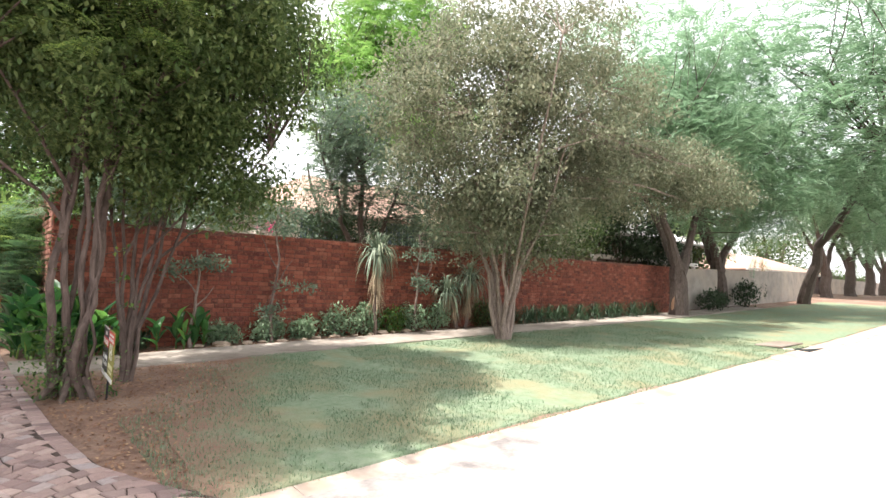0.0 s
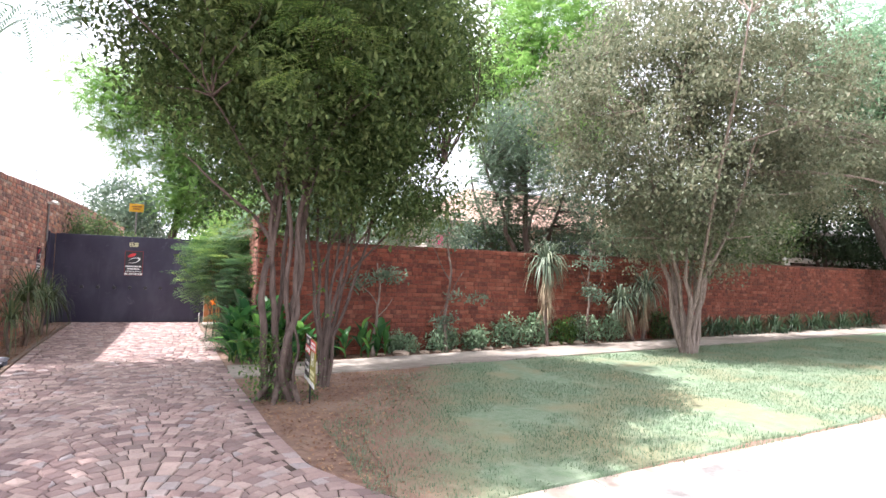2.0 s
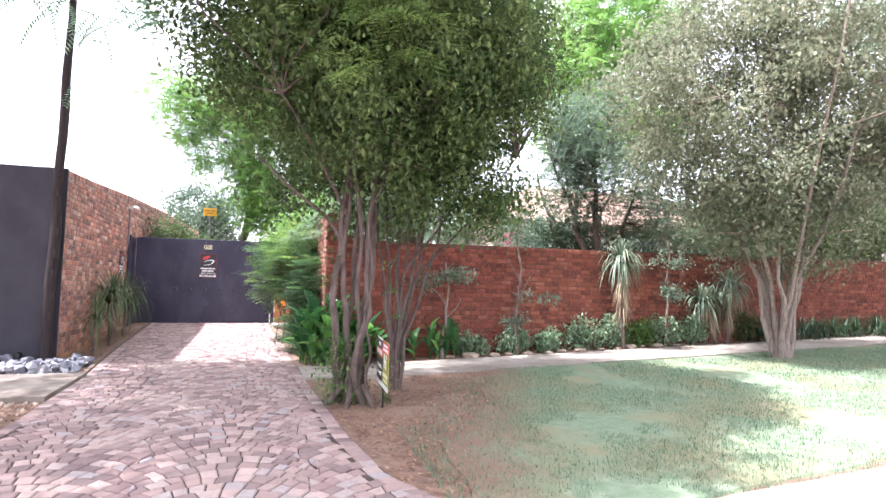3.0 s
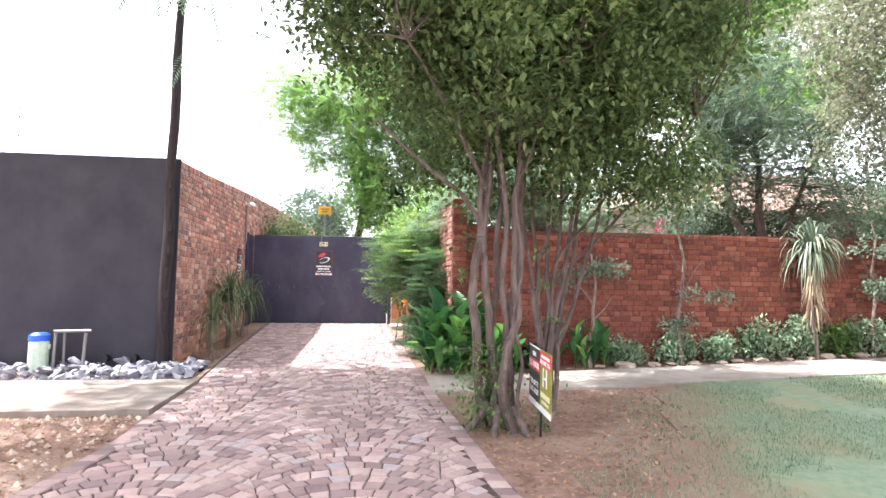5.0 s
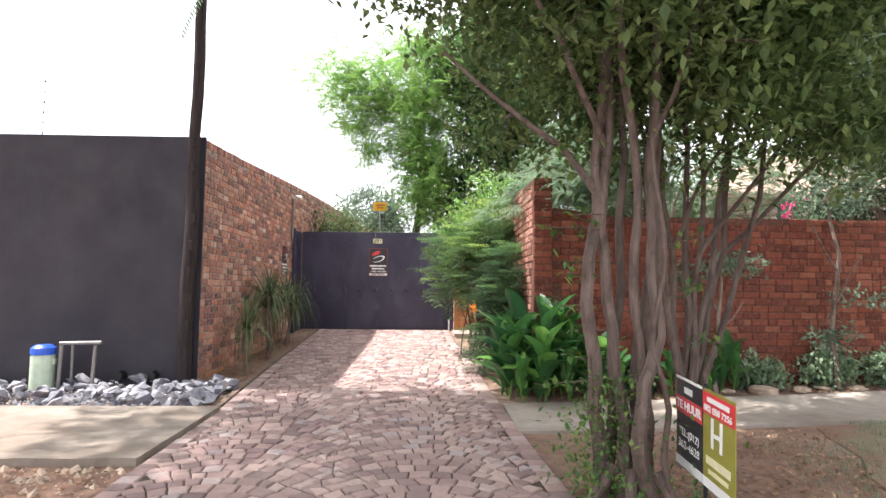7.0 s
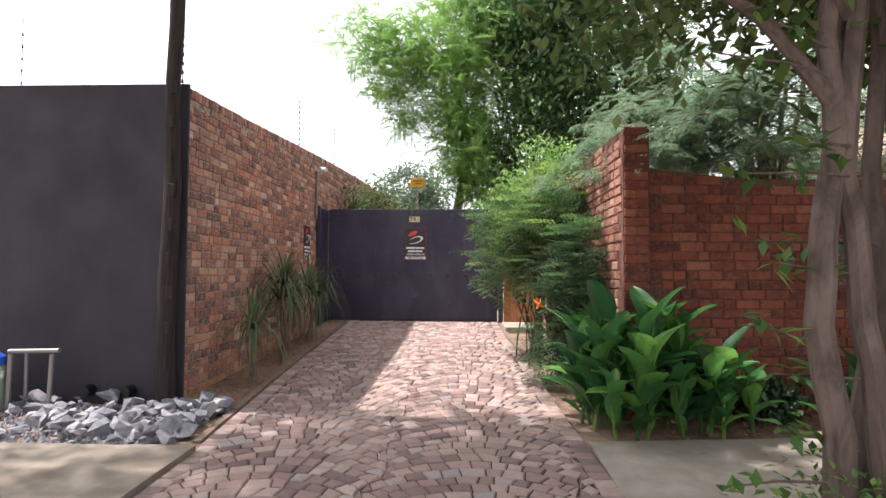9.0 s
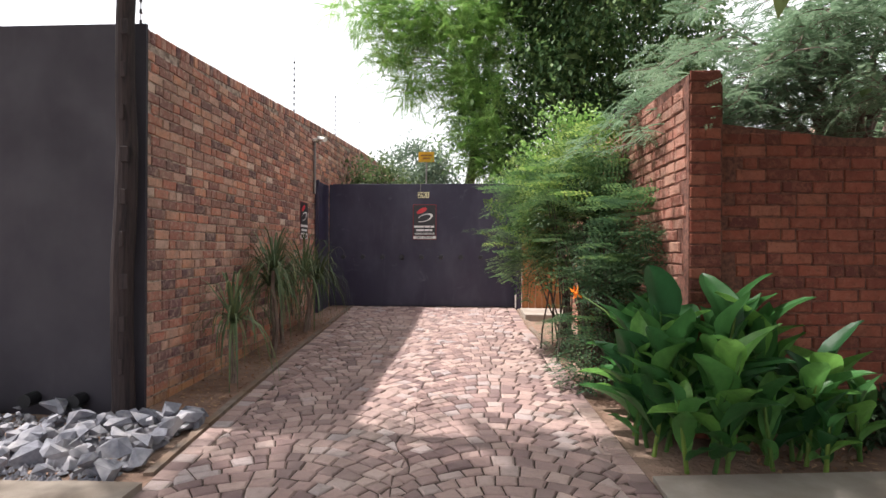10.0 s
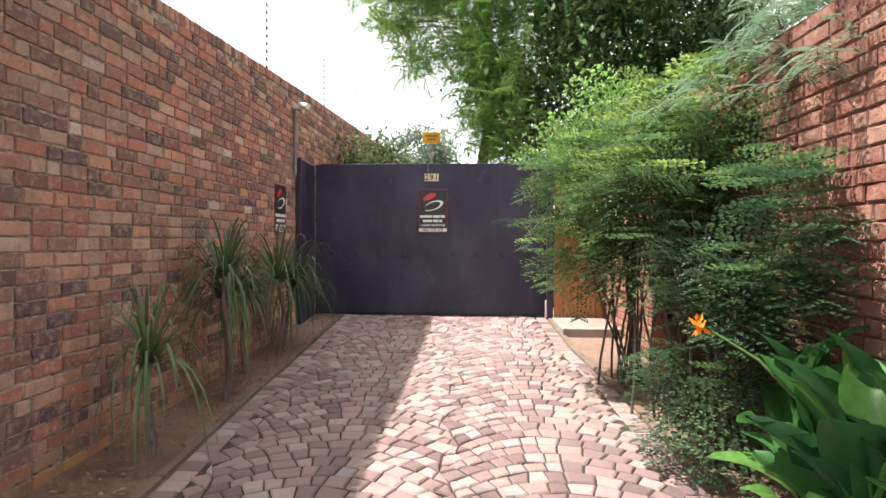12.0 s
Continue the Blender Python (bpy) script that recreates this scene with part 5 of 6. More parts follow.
    tree("creeper_bush", (-2.7, 19.2, 0.6), "leafy creeper bush growing over the wall behind the gate", [([(0, 0, -0.2), (0, 0, 1.6), (0.1, 0, 2.4)], 0.05, 0.02)], [((0, 0, 2.35), (0.65, 0.9, 0.5)), ((0.5, 1.5, 2.2), (0.7, 0.9, 0.4))], LEAF, M["leaf_dark"], M["bark_dark"], 70, 70, 0.17, 0.09, 20, category="bush")
    tree("garden_shrub", (0.4, 18.6, 0.55), "bright leafy garden shrub just behind the gate", [([(0, 0, -0.2), (0, 0, 1.6), (0.1, 0, 2.2)], 0.05, 0.02)], [((0, 0, 2.3), (0.9, 0.6, 0.5)), ((1.0, 0, 3.0), (1.0, 0.7, 0.9))], LEAF, M["leaf_bright"], M["bark_dark"], 60, 60, 0.2, 0.1, 20, category="shrub")


backdrop_trees()


# ---- planting ----
def blade_mesh(name, length, width, bend, fold, material, seed):
    """A broad pointed leaf along +z that arches towards +y."""
    r = random.Random(seed)
    vs, fs, n = [], [], 8
    ph = r.uniform(0, 6)
    for i in range(n + 1):
        s = i / n
        w = width * (math.sin(math.pi * min(1, s * 0.93 + 0.05)) ** 0.75) * (1 - 0.25 * s) if i < n else 0.002
        w = max(w, 0.006)
        a = bend * s
        y, z = length * (1 - math.cos(a)) / max(bend, 0.01), length * math.sin(a) / max(bend, 0.01)
        wav = 0.02 * math.sin(9 * s + ph)
        for k in (-1, -0.5, 0, 0.5, 1):
            vs.append((k * w / 2 + 0.01 * math.sin(4 * s + ph), y - fold * abs(k) * w * math.cos(a) + wav * abs(k), z + fold * abs(k) * w * math.sin(a)))
    for i in range(n):
        for k in range(4):
            a = i * 5 + k
            fs.append((a, a + 1, a + 6, a + 5))
    me = bpy.data.meshes.new(name)
    me.from_pydata(vs, [], fs)
    me.materials.append(material)
    for p in me.polygons:
        p.use_smooth = True
    return me


CANNA_LEAVES = [blade_mesh("leaf", 0.44 + 0.035 * k, 0.205 + 0.016 * k, 0.25 + 0.2 * k, 0.26, M["canna"], k) for k in range(5)]


def canna(x, y, height, seed, flower=None, leaves=7, label="broad-leaved green canna plant growing against the wall"):
    r = random.Random(seed)
    e = thing("canna_plant", (x, y, float(ground_z(x, y))), label, "canna plant", "cannas")
    lean = Vector((r.uniform(-0.12, 0.12), r.uniform(-0.14, 0.03), 0))
    part("stalk", tube([lean * (k / 4) + Vector((0, 0, height * 0.8 * k / 4 - 0.03)) for k in range(5)], [0.016, 0.015, 0.013, 0.011, 0.007], 7), M["leaf_shrub"], e)
    a = r.uniform(0, 360)
    for i in range(leaves):
        s = 0.12 + 0.82 * i / leaves
        o = new("leaf", CANNA_LEAVES[r.randrange(5)])
        o.parent = e
        sz = (0.78 + 0.4 * math.sin(math.pi * s)) * min(1, height / 0.9) * r.uniform(0.75, 1.08)
        o.matrix_local = Matrix.Translation(lean * s * 0.8 + Vector((0, 0, height * 0.75 * s))) @ pose(0, 0, 0, 0, 0, a) @ pose(0, 0, 0, -(43 - 36 * s + r.uniform(-13, 13)), 0, 0) @ Matrix.Scale(sz, 4)
        a += 137 + r.uniform(-25, 25)
    if flower:
        top = Vector(flower)
        low = lean * 0.7 + Vector((0, 0, height * 0.6))
        part("flower_stem", tube([low, low.lerp(top, 0.5) + Vector((0, 0, 0.06)), top], [0.010, 0.008, 0.006], 6), M["leaf_shrub"], e)
        n = 12
        pos = np.array(top) + RNG.normal(size=(n, 3)) * np.array([0.014, 0.014, 0.016])
        part("flower", scatter(LEAF, pos, turns(n), RNG.uniform(0.05, 0.075, n)), M["flower_orange"], e, "orange canna bloom")
    return e


_r = random.Random(3)
for k, (x, y, h) in enumerate([(0.62, 10.85, 0.85), (0.80, 11.05, 1.2), (1.0, 10.88, 1.2), (1.18, 11.05, 1.3), (0.74, 11.35, 1.0), (1.38, 10.92, 1.08), (0.60, 11.25, 0.9), (1.0, 10.62, 0.72),
                               (0.75, 10.60, 0.62), (1.55, 10.75, 0.70), (1.75, 10.92, 0.78), (1.30, 10.66, 0.6), (1.95, 10.85, 0.6), (0.7, 11.75, 1.0)]):
    canna(x, y, h, 20 + k, None, 11 if h > 0.8 else 8)
for k in range(15):
    _x, _y = _r.uniform(0.55, 1.75), _r.uniform(10.58, 11.15)
    canna(_x, _y, _r.uniform(0.5, 0.95) * (1.0 if _x < 1.3 else 0.75), 120 + k, None, 9)
canna(0.66, 11.62, 0.95, 77, (-0.36, 0.31, 0.98), 8, "green canna plant with a bright orange flower")
for k, (x, y, h) in enumerate([(2.62, 11.0, 0.62), (2.95, 11.08, 0.75), (3.25, 11.1, 0.72), (3.45, 11.15, 0.55), (3.05, 10.95, 0.5)]):
    canna(x, y, h, 60 + k, None, 6)


SPRIG = bipinnate(5, 4, 0.35, 0.42, 0.034, 0.10)


def feathery_shrub(at, label, canes, spread, top, crowns, fronds, shaded, fresh, size=0.34):
    """Upright canes with tiers of flat, twice-divided leaves; shaded lower leaves and sunlit tops (fresh) are set apart
    by colour. crowns: (centre, radii) of the leafy masses.
    """
    e = thing("feathery_shrub", at, label, "shrub", "feathery shrubs")
    pieces = []
    for _ in range(canes):
        a, b = Vector((RNG.normal(0, spread), RNG.normal(0, spread * 1.2), -0.05)), Vector((RNG.normal(0, spread * 2.2), RNG.normal(0, spread * 2.2), top * RNG.uniform(0.75, 1.0)))
        pieces.append(join([tube(bent(a, b, 0.07, 6), [0.011, 0.011, 0.010, 0.009, 0.008, 0.006, 0.004], 6)]))
    for piece in pieces:
        part("cane", piece, M["bark_dark"], e)
    # high leaves get the brighter colour of sunlight, lower ones the darker of shade
    groups = {"foliage": [], "new_growth": []}
    for c, r in crowns:
        n = int(fronds * r[0] * r[1])
        p = in_blob(n, c, r, 0.6)
        p[:, 2] = np.round((p[:, 2] - c[2]) / 0.16) * 0.16 + c[2] + RNG.normal(0, 0.045, n)
        out = np.arctan2(-(p[:, 0] - c[0]), p[:, 1] - c[1]) + RNG.normal(0, 0.6, n)
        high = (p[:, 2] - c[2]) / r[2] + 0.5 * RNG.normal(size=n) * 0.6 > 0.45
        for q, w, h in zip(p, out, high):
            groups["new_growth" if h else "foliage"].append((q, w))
    for name, rows in groups.items():
        n = len(rows)
        w = np.array([row[1] for row in rows])
        lift = RNG.normal(0.45 if name == "new_growth" else 0.0, 0.5, n)
        cw, sw, cl, sl, o, i = np.cos(w), np.sin(w), np.cos(lift), np.sin(lift), np.zeros(n), np.ones(n)
        rot = np.stack([cw, -sw, o, sw, cw, o, o, o, i], 1).reshape(n, 3, 3) @ np.stack([i, o, o, o, cl, -sl, o, sl, cl], 1).reshape(n, 3, 3)
        part(name, scatter(SPRIG, np.array([row[0] for row in rows]), rot, size * RNG.uniform(0.6, 1.2, n)), fresh if name == "new_growth" else shaded, e, "bright yellow-green top leaves, tinted as sunlit" if name == "new_growth" else "")


def nandina():
    lb = "tall feathery green bamboo-like shrub with bare canes below"
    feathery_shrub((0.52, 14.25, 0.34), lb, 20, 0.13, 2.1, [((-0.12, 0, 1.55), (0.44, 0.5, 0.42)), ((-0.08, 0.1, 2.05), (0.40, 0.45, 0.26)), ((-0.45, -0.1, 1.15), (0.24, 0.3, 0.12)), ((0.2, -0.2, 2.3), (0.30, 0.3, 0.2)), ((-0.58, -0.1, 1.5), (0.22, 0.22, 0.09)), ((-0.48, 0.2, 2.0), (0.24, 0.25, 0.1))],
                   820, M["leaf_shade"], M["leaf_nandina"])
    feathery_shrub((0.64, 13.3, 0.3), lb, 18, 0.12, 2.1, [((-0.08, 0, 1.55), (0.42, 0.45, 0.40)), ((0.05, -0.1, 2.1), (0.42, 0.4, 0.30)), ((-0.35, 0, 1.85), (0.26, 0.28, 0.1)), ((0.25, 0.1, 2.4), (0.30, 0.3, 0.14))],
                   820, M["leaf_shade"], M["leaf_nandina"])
    # the wall's shade is put into this shrub's darker leaf colours
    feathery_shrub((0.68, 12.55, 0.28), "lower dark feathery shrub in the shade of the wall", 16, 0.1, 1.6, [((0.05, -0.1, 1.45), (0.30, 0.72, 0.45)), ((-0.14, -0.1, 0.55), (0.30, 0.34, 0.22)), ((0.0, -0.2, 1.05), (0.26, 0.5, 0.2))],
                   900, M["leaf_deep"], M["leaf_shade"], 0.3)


nandina()


def strap_leaf(length, rise, droop, width, n=6):
    """A narrow arching leaf from the origin outwards along +y."""
    vs, fs = [], []
    for i in range(n + 1):
        s = i / n
        w = width * (1 - s) ** 0.6 * 0.5 + 0.0008
        y = length * s * (1 - 0.28 * s)
        z = rise * math.sin(s * 1.9) - droop * s ** 2.4
        vs += [(-w, y, z), (w, y, z)]
    fs = [(2 * i, 2 * i + 1, 2 * i + 3, 2 * i + 2) for i in range(n)]
    return vs, fs


def spin(n, jitter=0.25):
    """Turns about z, with a little tilt."""
    return turns(n, jitter)


def fan_plant(name, x, y, stem, label, mat, leaves, length, category, thatch=0, rosettes=((0, 0, 0),), foot=None):
    z = float(ground_z(x, y))
    e = thing(name, (x, y, z), label, category, name + "s")
    for ox, oy, oz in rosettes:
        top = Vector((ox, oy, stem + oz))
        part("stem", tube(bent((ox * 0.3, oy * 0.3, -0.05), top, 0.05, 5), [0.05, 0.045, 0.04, 0.036, 0.034, 0.03] if thatch else [0.034, 0.028, 0.025, 0.023, 0.022, 0.02], 8), M["bark_grey"], e)
        pieces = []
        for rise, droop, ln, share in ((0.75, 0.25, 0.8, 0.3), (0.45, 0.65, 1.0, 0.4), (0.16, 0.95, 1.0, 0.3)):
            n = int(leaves * share)
            t = strap_leaf(length * ln, length * rise, length * droop, 0.024 if not thatch else 0.05)
            pieces.append(scatter(t, np.tile(np.array(top), (n, 1)) + RNG.normal(size=(n, 3)) * 0.015, spin(n, 0.22), RNG.uniform(0.7, 1.15, n)))
        vs = np.concatenate([p[0] for p in pieces])
        off = np.cumsum([0] + [len(p[0]) for p in pieces[:-1]])
        fs = np.concatenate([p[1] + o for p, o in zip(pieces, off)])
        part("leaves", (vs, fs), mat, e)
        if thatch:
            n = thatch
            hz = RNG.uniform(0.3, 1.0, n) ** 0.7 * (stem + oz)
            pos = np.column_stack([np.full(n, ox) * hz / (stem + oz), np.full(n, oy) * hz / (stem + oz), hz])
            t = strap_leaf(0.30, 0.02, 0.55, 0.035)
            part("dead_leaves", scatter(t, pos, spin(n, 0.15), RNG.uniform(0.5, 1.0, n)), M["thatch"], e, "dry straw-coloured hanging leaves")
    return e


_lb = "spiky-leaved palm-like plant drooping beside the brick wall"
fan_plant("ponytail_plant", -2.95, 12.46, 0.60, _lb, M["strap"], 85, 0.66, "plant")
fan_plant("ponytail_plant", -2.94, 13.53, 1.02, _lb, M["strap"], 95, 0.70, "plant", rosettes=((0, 0, 0), (-0.1, 0.25, -0.2)))
fan_plant("ponytail_plant", -3.02, 15.05, 0.80, _lb, M["strap"], 100, 0.74, "plant", rosettes=((0, 0, 0), (0.05, 0.4, -0.1)))
fan_plant("ponytail_plant", -3.1, 14.35, 0.72, _lb, M["strap"], 60, 0.55, "plant")
fan_plant("yucca", 7.4, 11.38, 1.85, "tall yucca with grey-green rosette and dead leaf skirt", M["yucca"], 170, 0.74, "yucca", 260)
fan_plant("yucca", 10.35, 11.62, 1.25, "bushy yucca with dark green spikes and dead leaf skirt", M["yucca"], 170, 0.74, "yucca", 220, ((0.25, 0, 0), (-0.5, 0.1, -0.35)))
for x in (11.6, 12.1, 12.5, 13.1, 13.4, 13.9, 14.4, 14.8, 15.3, 15.9, 16.2, 16.8, 17.3, 17.8, 18.4, 19.0, 19.5, 20.1, 20.5, 21.2):
    y = 10.9 + SLOPE * x + 0.15 * math.sin(x * 7)
    fan_plant("border_lily", x, y, 0.12, "dark strap-leaved lily clump along the wall foot", M["leaf_night"], 110, 0.6, "lily clump")


def bush(name, x, y, z0, radii, leaf_m, label, n=1400, size=0.06, category="plant", tmpl=LEAF, group=""):
    z = float(ground_z(x, y))
    e = thing(name, (x, y, z), label, category, group)
    rx, ry, rz = radii
    stems = [tube(bent((0, 0, -0.03), (RNG.uniform(-0.6, 0.6) * rx, RNG.uniform(-0.6, 0.6) * ry, z0 + rz * 0.5), 0.03, 3), [0.008, 0.007, 0.006, 0.004], 5) for _ in range(9)]
    part("stems", join(stems), M["bark_dark"], e)
    pos = np.concatenate([in_blob(n * 2 // 3, (0, 0, z0), radii, 0.5), in_blob(n // 3, (RNG.uniform(-0.5, 0.5) * rx, 0, z0 + 0.3 * rz), (rx * 0.8, ry * 0.8, rz * 0.9), 0.4)])
    pos = pos[pos[:, 2] > 0.01]
    part("foliage", scatter(tmpl, pos, turns(len(pos), 0.9), size * RNG.uniform(0.6, 1.3, len(pos))), leaf_m, e)
    return e


_lb = "low pale-green leafy ground cover at the wall foot"
for x, rx, rz, m in ((4.75, 0.4, 0.32, "leaf_pale"), (5.55, 0.32, 0.28, "leaf_pale"), (6.45, 0.55, 0.42, "leaf_pale"), (7.15, 0.45, 0.46, "leaf_pale"), (7.9, 0.42, 0.36, "leaf_shrub"), (8.7, 0.55, 0.42, "leaf_pale"), (9.5, 0.45, 0.42, "leaf_pale"), (11.3, 0.45, 0.5, "leaf_dark"), (3.9, 0.4, 0.26, "leaf_pale"), (2.2, 0.3, 0.22, "leaf_night")):
    bush("ground_cover_plant", x, 10.98 + SLOPE * x + 0.02, rz * 0.6, (rx, 0.28, rz), M[m], _lb, 1000, 0.085, "ground cover", group="wall foot plants")


def thin_tree(x, y, h, label, blobs, leaf_m, n, bark="bark_grey", lean=0.05):
    tree("sapling", (x, y, float(ground_z(x, y))), label, [([(0, 0, -0.05), (lean, 0, h * 0.5), (lean * 0.6, 0, h)], 0.035, 0.015), ([(lean * 0.7, 0, h * 0.4), (0.35, -0.05, h * 0.62)], 0.014, 0.006), ([(lean, 0, h * 0.55), (-0.4, -0.1, h * 0.8)], 0.014, 0.006)],
         blobs, LEAF, leaf_m, M[bark], n, 36, 0.09, 0.068, n // 2, branch_r=0.006, category="sapling")


thin_tree(4.8, 11.2, 2.7, "slender sapling with silvery leaves trained up the wall", [((-0.1, 0, 0.55), (0.18, 0.15, 0.45)), ((0.45, -0.05, 1.1), (0.5, 0.15, 0.22)), ((0.1, 0, 2.5), (0.55, 0.3, 0.4))], M["leaf_blue"], 60)
thin_tree(3.2, 11.1, 1.8, "thin bare-stemmed sapling against the red wall", [((-0.3, 0, 1.45), (0.35, 0.15, 0.12)), ((0.3, 0, 1.6), (0.3, 0.15, 0.1))], M["leaf_blue"], 16, "bark_pale")
thin_tree(8.7, 11.55, 2.4, "wispy sapling with drooping twigs before the wall", [((0.2, 0, 1.9), (0.6, 0.2, 0.3)), ((0.1, 0, 1.2), (0.4, 0.2, 0.25))], M["leaf_blue"], 30)


def rocks():
    r = random.Random(8)
    for k in range(14):
        x = 3.4 + k * 0.42 + r.uniform(-0.1, 0.1)
        y = path_y(x) + 1.32 + r.uniform(0, 0.2)
        s = r.uniform(0.07, 0.17)
        bm = bmesh.new()
        bmesh.ops.create_icosphere(bm, subdivisions=2, radius=s)
        for v in bm.verts:
            v.co *= 1 + 0.5 * noise.noise(v.co / s * 1.6 + Vector((k * 3, 0, 0)))
            v.co.z *= 0.36
        o = part("border_rock", bm, M["rock_tan"])
        o.matrix_world = pose(x, y, float(ground_z(x, y)) + s * 0.15, 0, 0, r.uniform(0, 360))
        tagged(o, "rough tan border rock half sunk beside the footpath", "rock", "border rocks")


rocks()


# ---- signs and small things ----
def estate_sign():
    e = thing("estate_sign", (1.27, 7.47, -0.06), "two-board to-let estate sign on a thin post", "sign", rz=-91.5)
    e.scale = (1.26, 1, 1.12)
    e.rotation_euler.y = radians(3.5)
    w = 0.295
    part("post", tube([(0, 0.012, -0.05), (0, 0.012, 0.88)], [0.012, 0.012], 8), M["black_iron"], e)
    dark = part("black_board", boxed((-w, -0.006, 0.36), (-0.004, 0, 0.86), 0.002), M["sign_black"], e, "black to-let board with red banner")
    part("banner", boxed((-w, -0.009, 0.66), (-0.004, -0.0065, 0.75), 0), M["sign_red"], dark)
    text_mesh("TE HUUR", 0.066, M["sign_white"], dark, (-w / 2, -0.0115, 0.705), bold=0.002)
    part("covered_line", boxed((-0.20, -0.0085, 0.775), (-0.11, -0.0065, 0.81), 0), M["sign_white"], dark)
    text_mesh("TEL:(012)", 0.058, M["sign_white"], dark, (-w / 2, -0.0085, 0.555))
    text_mesh("362-4628", 0.062, M["sign_white"], dark, (-w / 2, -0.0085, 0.485))
    part("foot_strip", boxed((-w, -0.009, 0.362), (-0.004, -0.0065, 0.41), 0), M["sign_white"], dark)
    part("top_strip", boxed((-w, -0.009, 0.845), (-0.004, -0.0065, 0.86), 0), M["sign_white"], dark)
    olive = part("olive_board", boxed((0.004, -0.006, 0.36), (w, 0, 0.86), 0.002), M["sign_olive"], e, "olive estate board with red banner")
    part("banner", boxed((0.004, -0.009, 0.735), (w, -0.0065, 0.845), 0), M["sign_red"], olive)
    part("name_bar", boxed((0.05, -0.0115, 0.80), (0.25, -0.009, 0.825), 0), M["sign_white"], olive)
    text_mesh("082 858 7256", 0.046, M["sign_white"], olive, (w / 2, -0.0115, 0.765), bold=0.001)
    for x in (0.085, 0.165):
        part("emblem_bar", boxed((x, -0.0095, 0.575), (x + 0.022, -0.0065, 0.725), 0), M["sign_white"], olive)
    part("emblem_bar", boxed((0.1075, -0.0095, 0.635), (0.1645, -0.0065, 0.655), 0), M["sign_white"], olive)
    part("name_bar", boxed((0.04, -0.0095, 0.485), (0.26, -0.0065, 0.525), 0), M["sign_cream"], olive)
    part("name_bar", boxed((0.06, -0.0095, 0.44), (0.24, -0.0065, 0.462), 0), M["sign_cream"], olive)
    part("foot_strip", boxed((0.004, -0.009, 0.362), (w, -0.0065, 0.41), 0), M["sign_white"], olive)


estate_sign()


def camera_mast():
    e = thing("security_camera", (-3.285, 16.45, 2.62), "small white wall camera on a thin pipe above the gate", "security camera")
    part("pipe", tube([(0, 0, -0.1), (0, 0, 0.78)], [0.022, 0.022], 10), M["galv"], e)
    part("bracket", boxed((-0.03, -0.03, 0.78), (0.05, 0.03, 0.83), 0.006), M["white_paint"], e)
    part("camera_body", tube([(0.05, 0, 0.82), (0.07, -0.02, 0.83), (0.20, -0.10, 0.79)], [0.02, 0.04, 0.04], 12), M["white_paint"], e)


camera_mast()


def fence_post(x, y, z, h=1.0):
    e = thing("electric_fence_post", (x, y, z), "thin electric fence post with black insulators on the wall", "fence post", "electric fence posts")
    part("rod", tube([(0, 0, -0.1), (0, 0, h)], [0.005, 0.005], 6), M["wire"], e)
    for k in range(9):
        part("insulator", tube([(0, 0, 0.08 + k * h * 0.1), (0, 0, 0.115 + k * h * 0.1)], [0.014, 0.011], 8), M["black_iron"], e)


for _y in (11.7, 15.85, 18.5, 21.0, 24.0):
    fence_post(-3.45, _y, lw_top(_y - 11.47) + 0.1, 0.95)
fence_post(-7.0, 13.9, 3.45, 1.8)
part("mount", boxed((-0.06, -0.06, -3.45), (0.06, 0.06, 0.0)), M["mortar"], [o for o in scene.objects if o.name.startswith("electric_fence_post")][-1])
for k in range(5):
    w = thing("fence_wire", (-3.45, 11.7, lw_top(0) + 0.3 + k * 0.19), "taut thin electric fence wire above the wall", "fence wire", "fence wires")
    part("strand", tube([(0, d, lw_top(d + 0.23) - lw_top(0.23)) for d in (0, 2.2, 4.15, 6.8, 9.3, 12.3)], [0.0012] * 6, 4), M["wire"], w)


def yellow_sign():
    e = thing("warning_sign", (-2.05, 24.0, 0.6), "small yellow warning sign on a pole behind the gate", "sign")
    part("pole", tube([(0, 0.03, 0), (0, 0.03, 3.9)], [0.025, 0.025], 8), M["galv"], e)
    b = part("plate", boxed((-0.235, -0.006, 3.62), (0.235, 0.006, 3.92), 0.004), M["sign_yellow"], e)
    part("dark_line", boxed((-0.16, -0.009, 3.80), (0.16, -0.0065, 3.84), 0), M["door_wood"], b)
    part("dark_line", boxed((-0.11, -0.009, 3.71), (0.11, -0.0065, 3.75), 0), M["door_wood"], b)


yellow_sign()


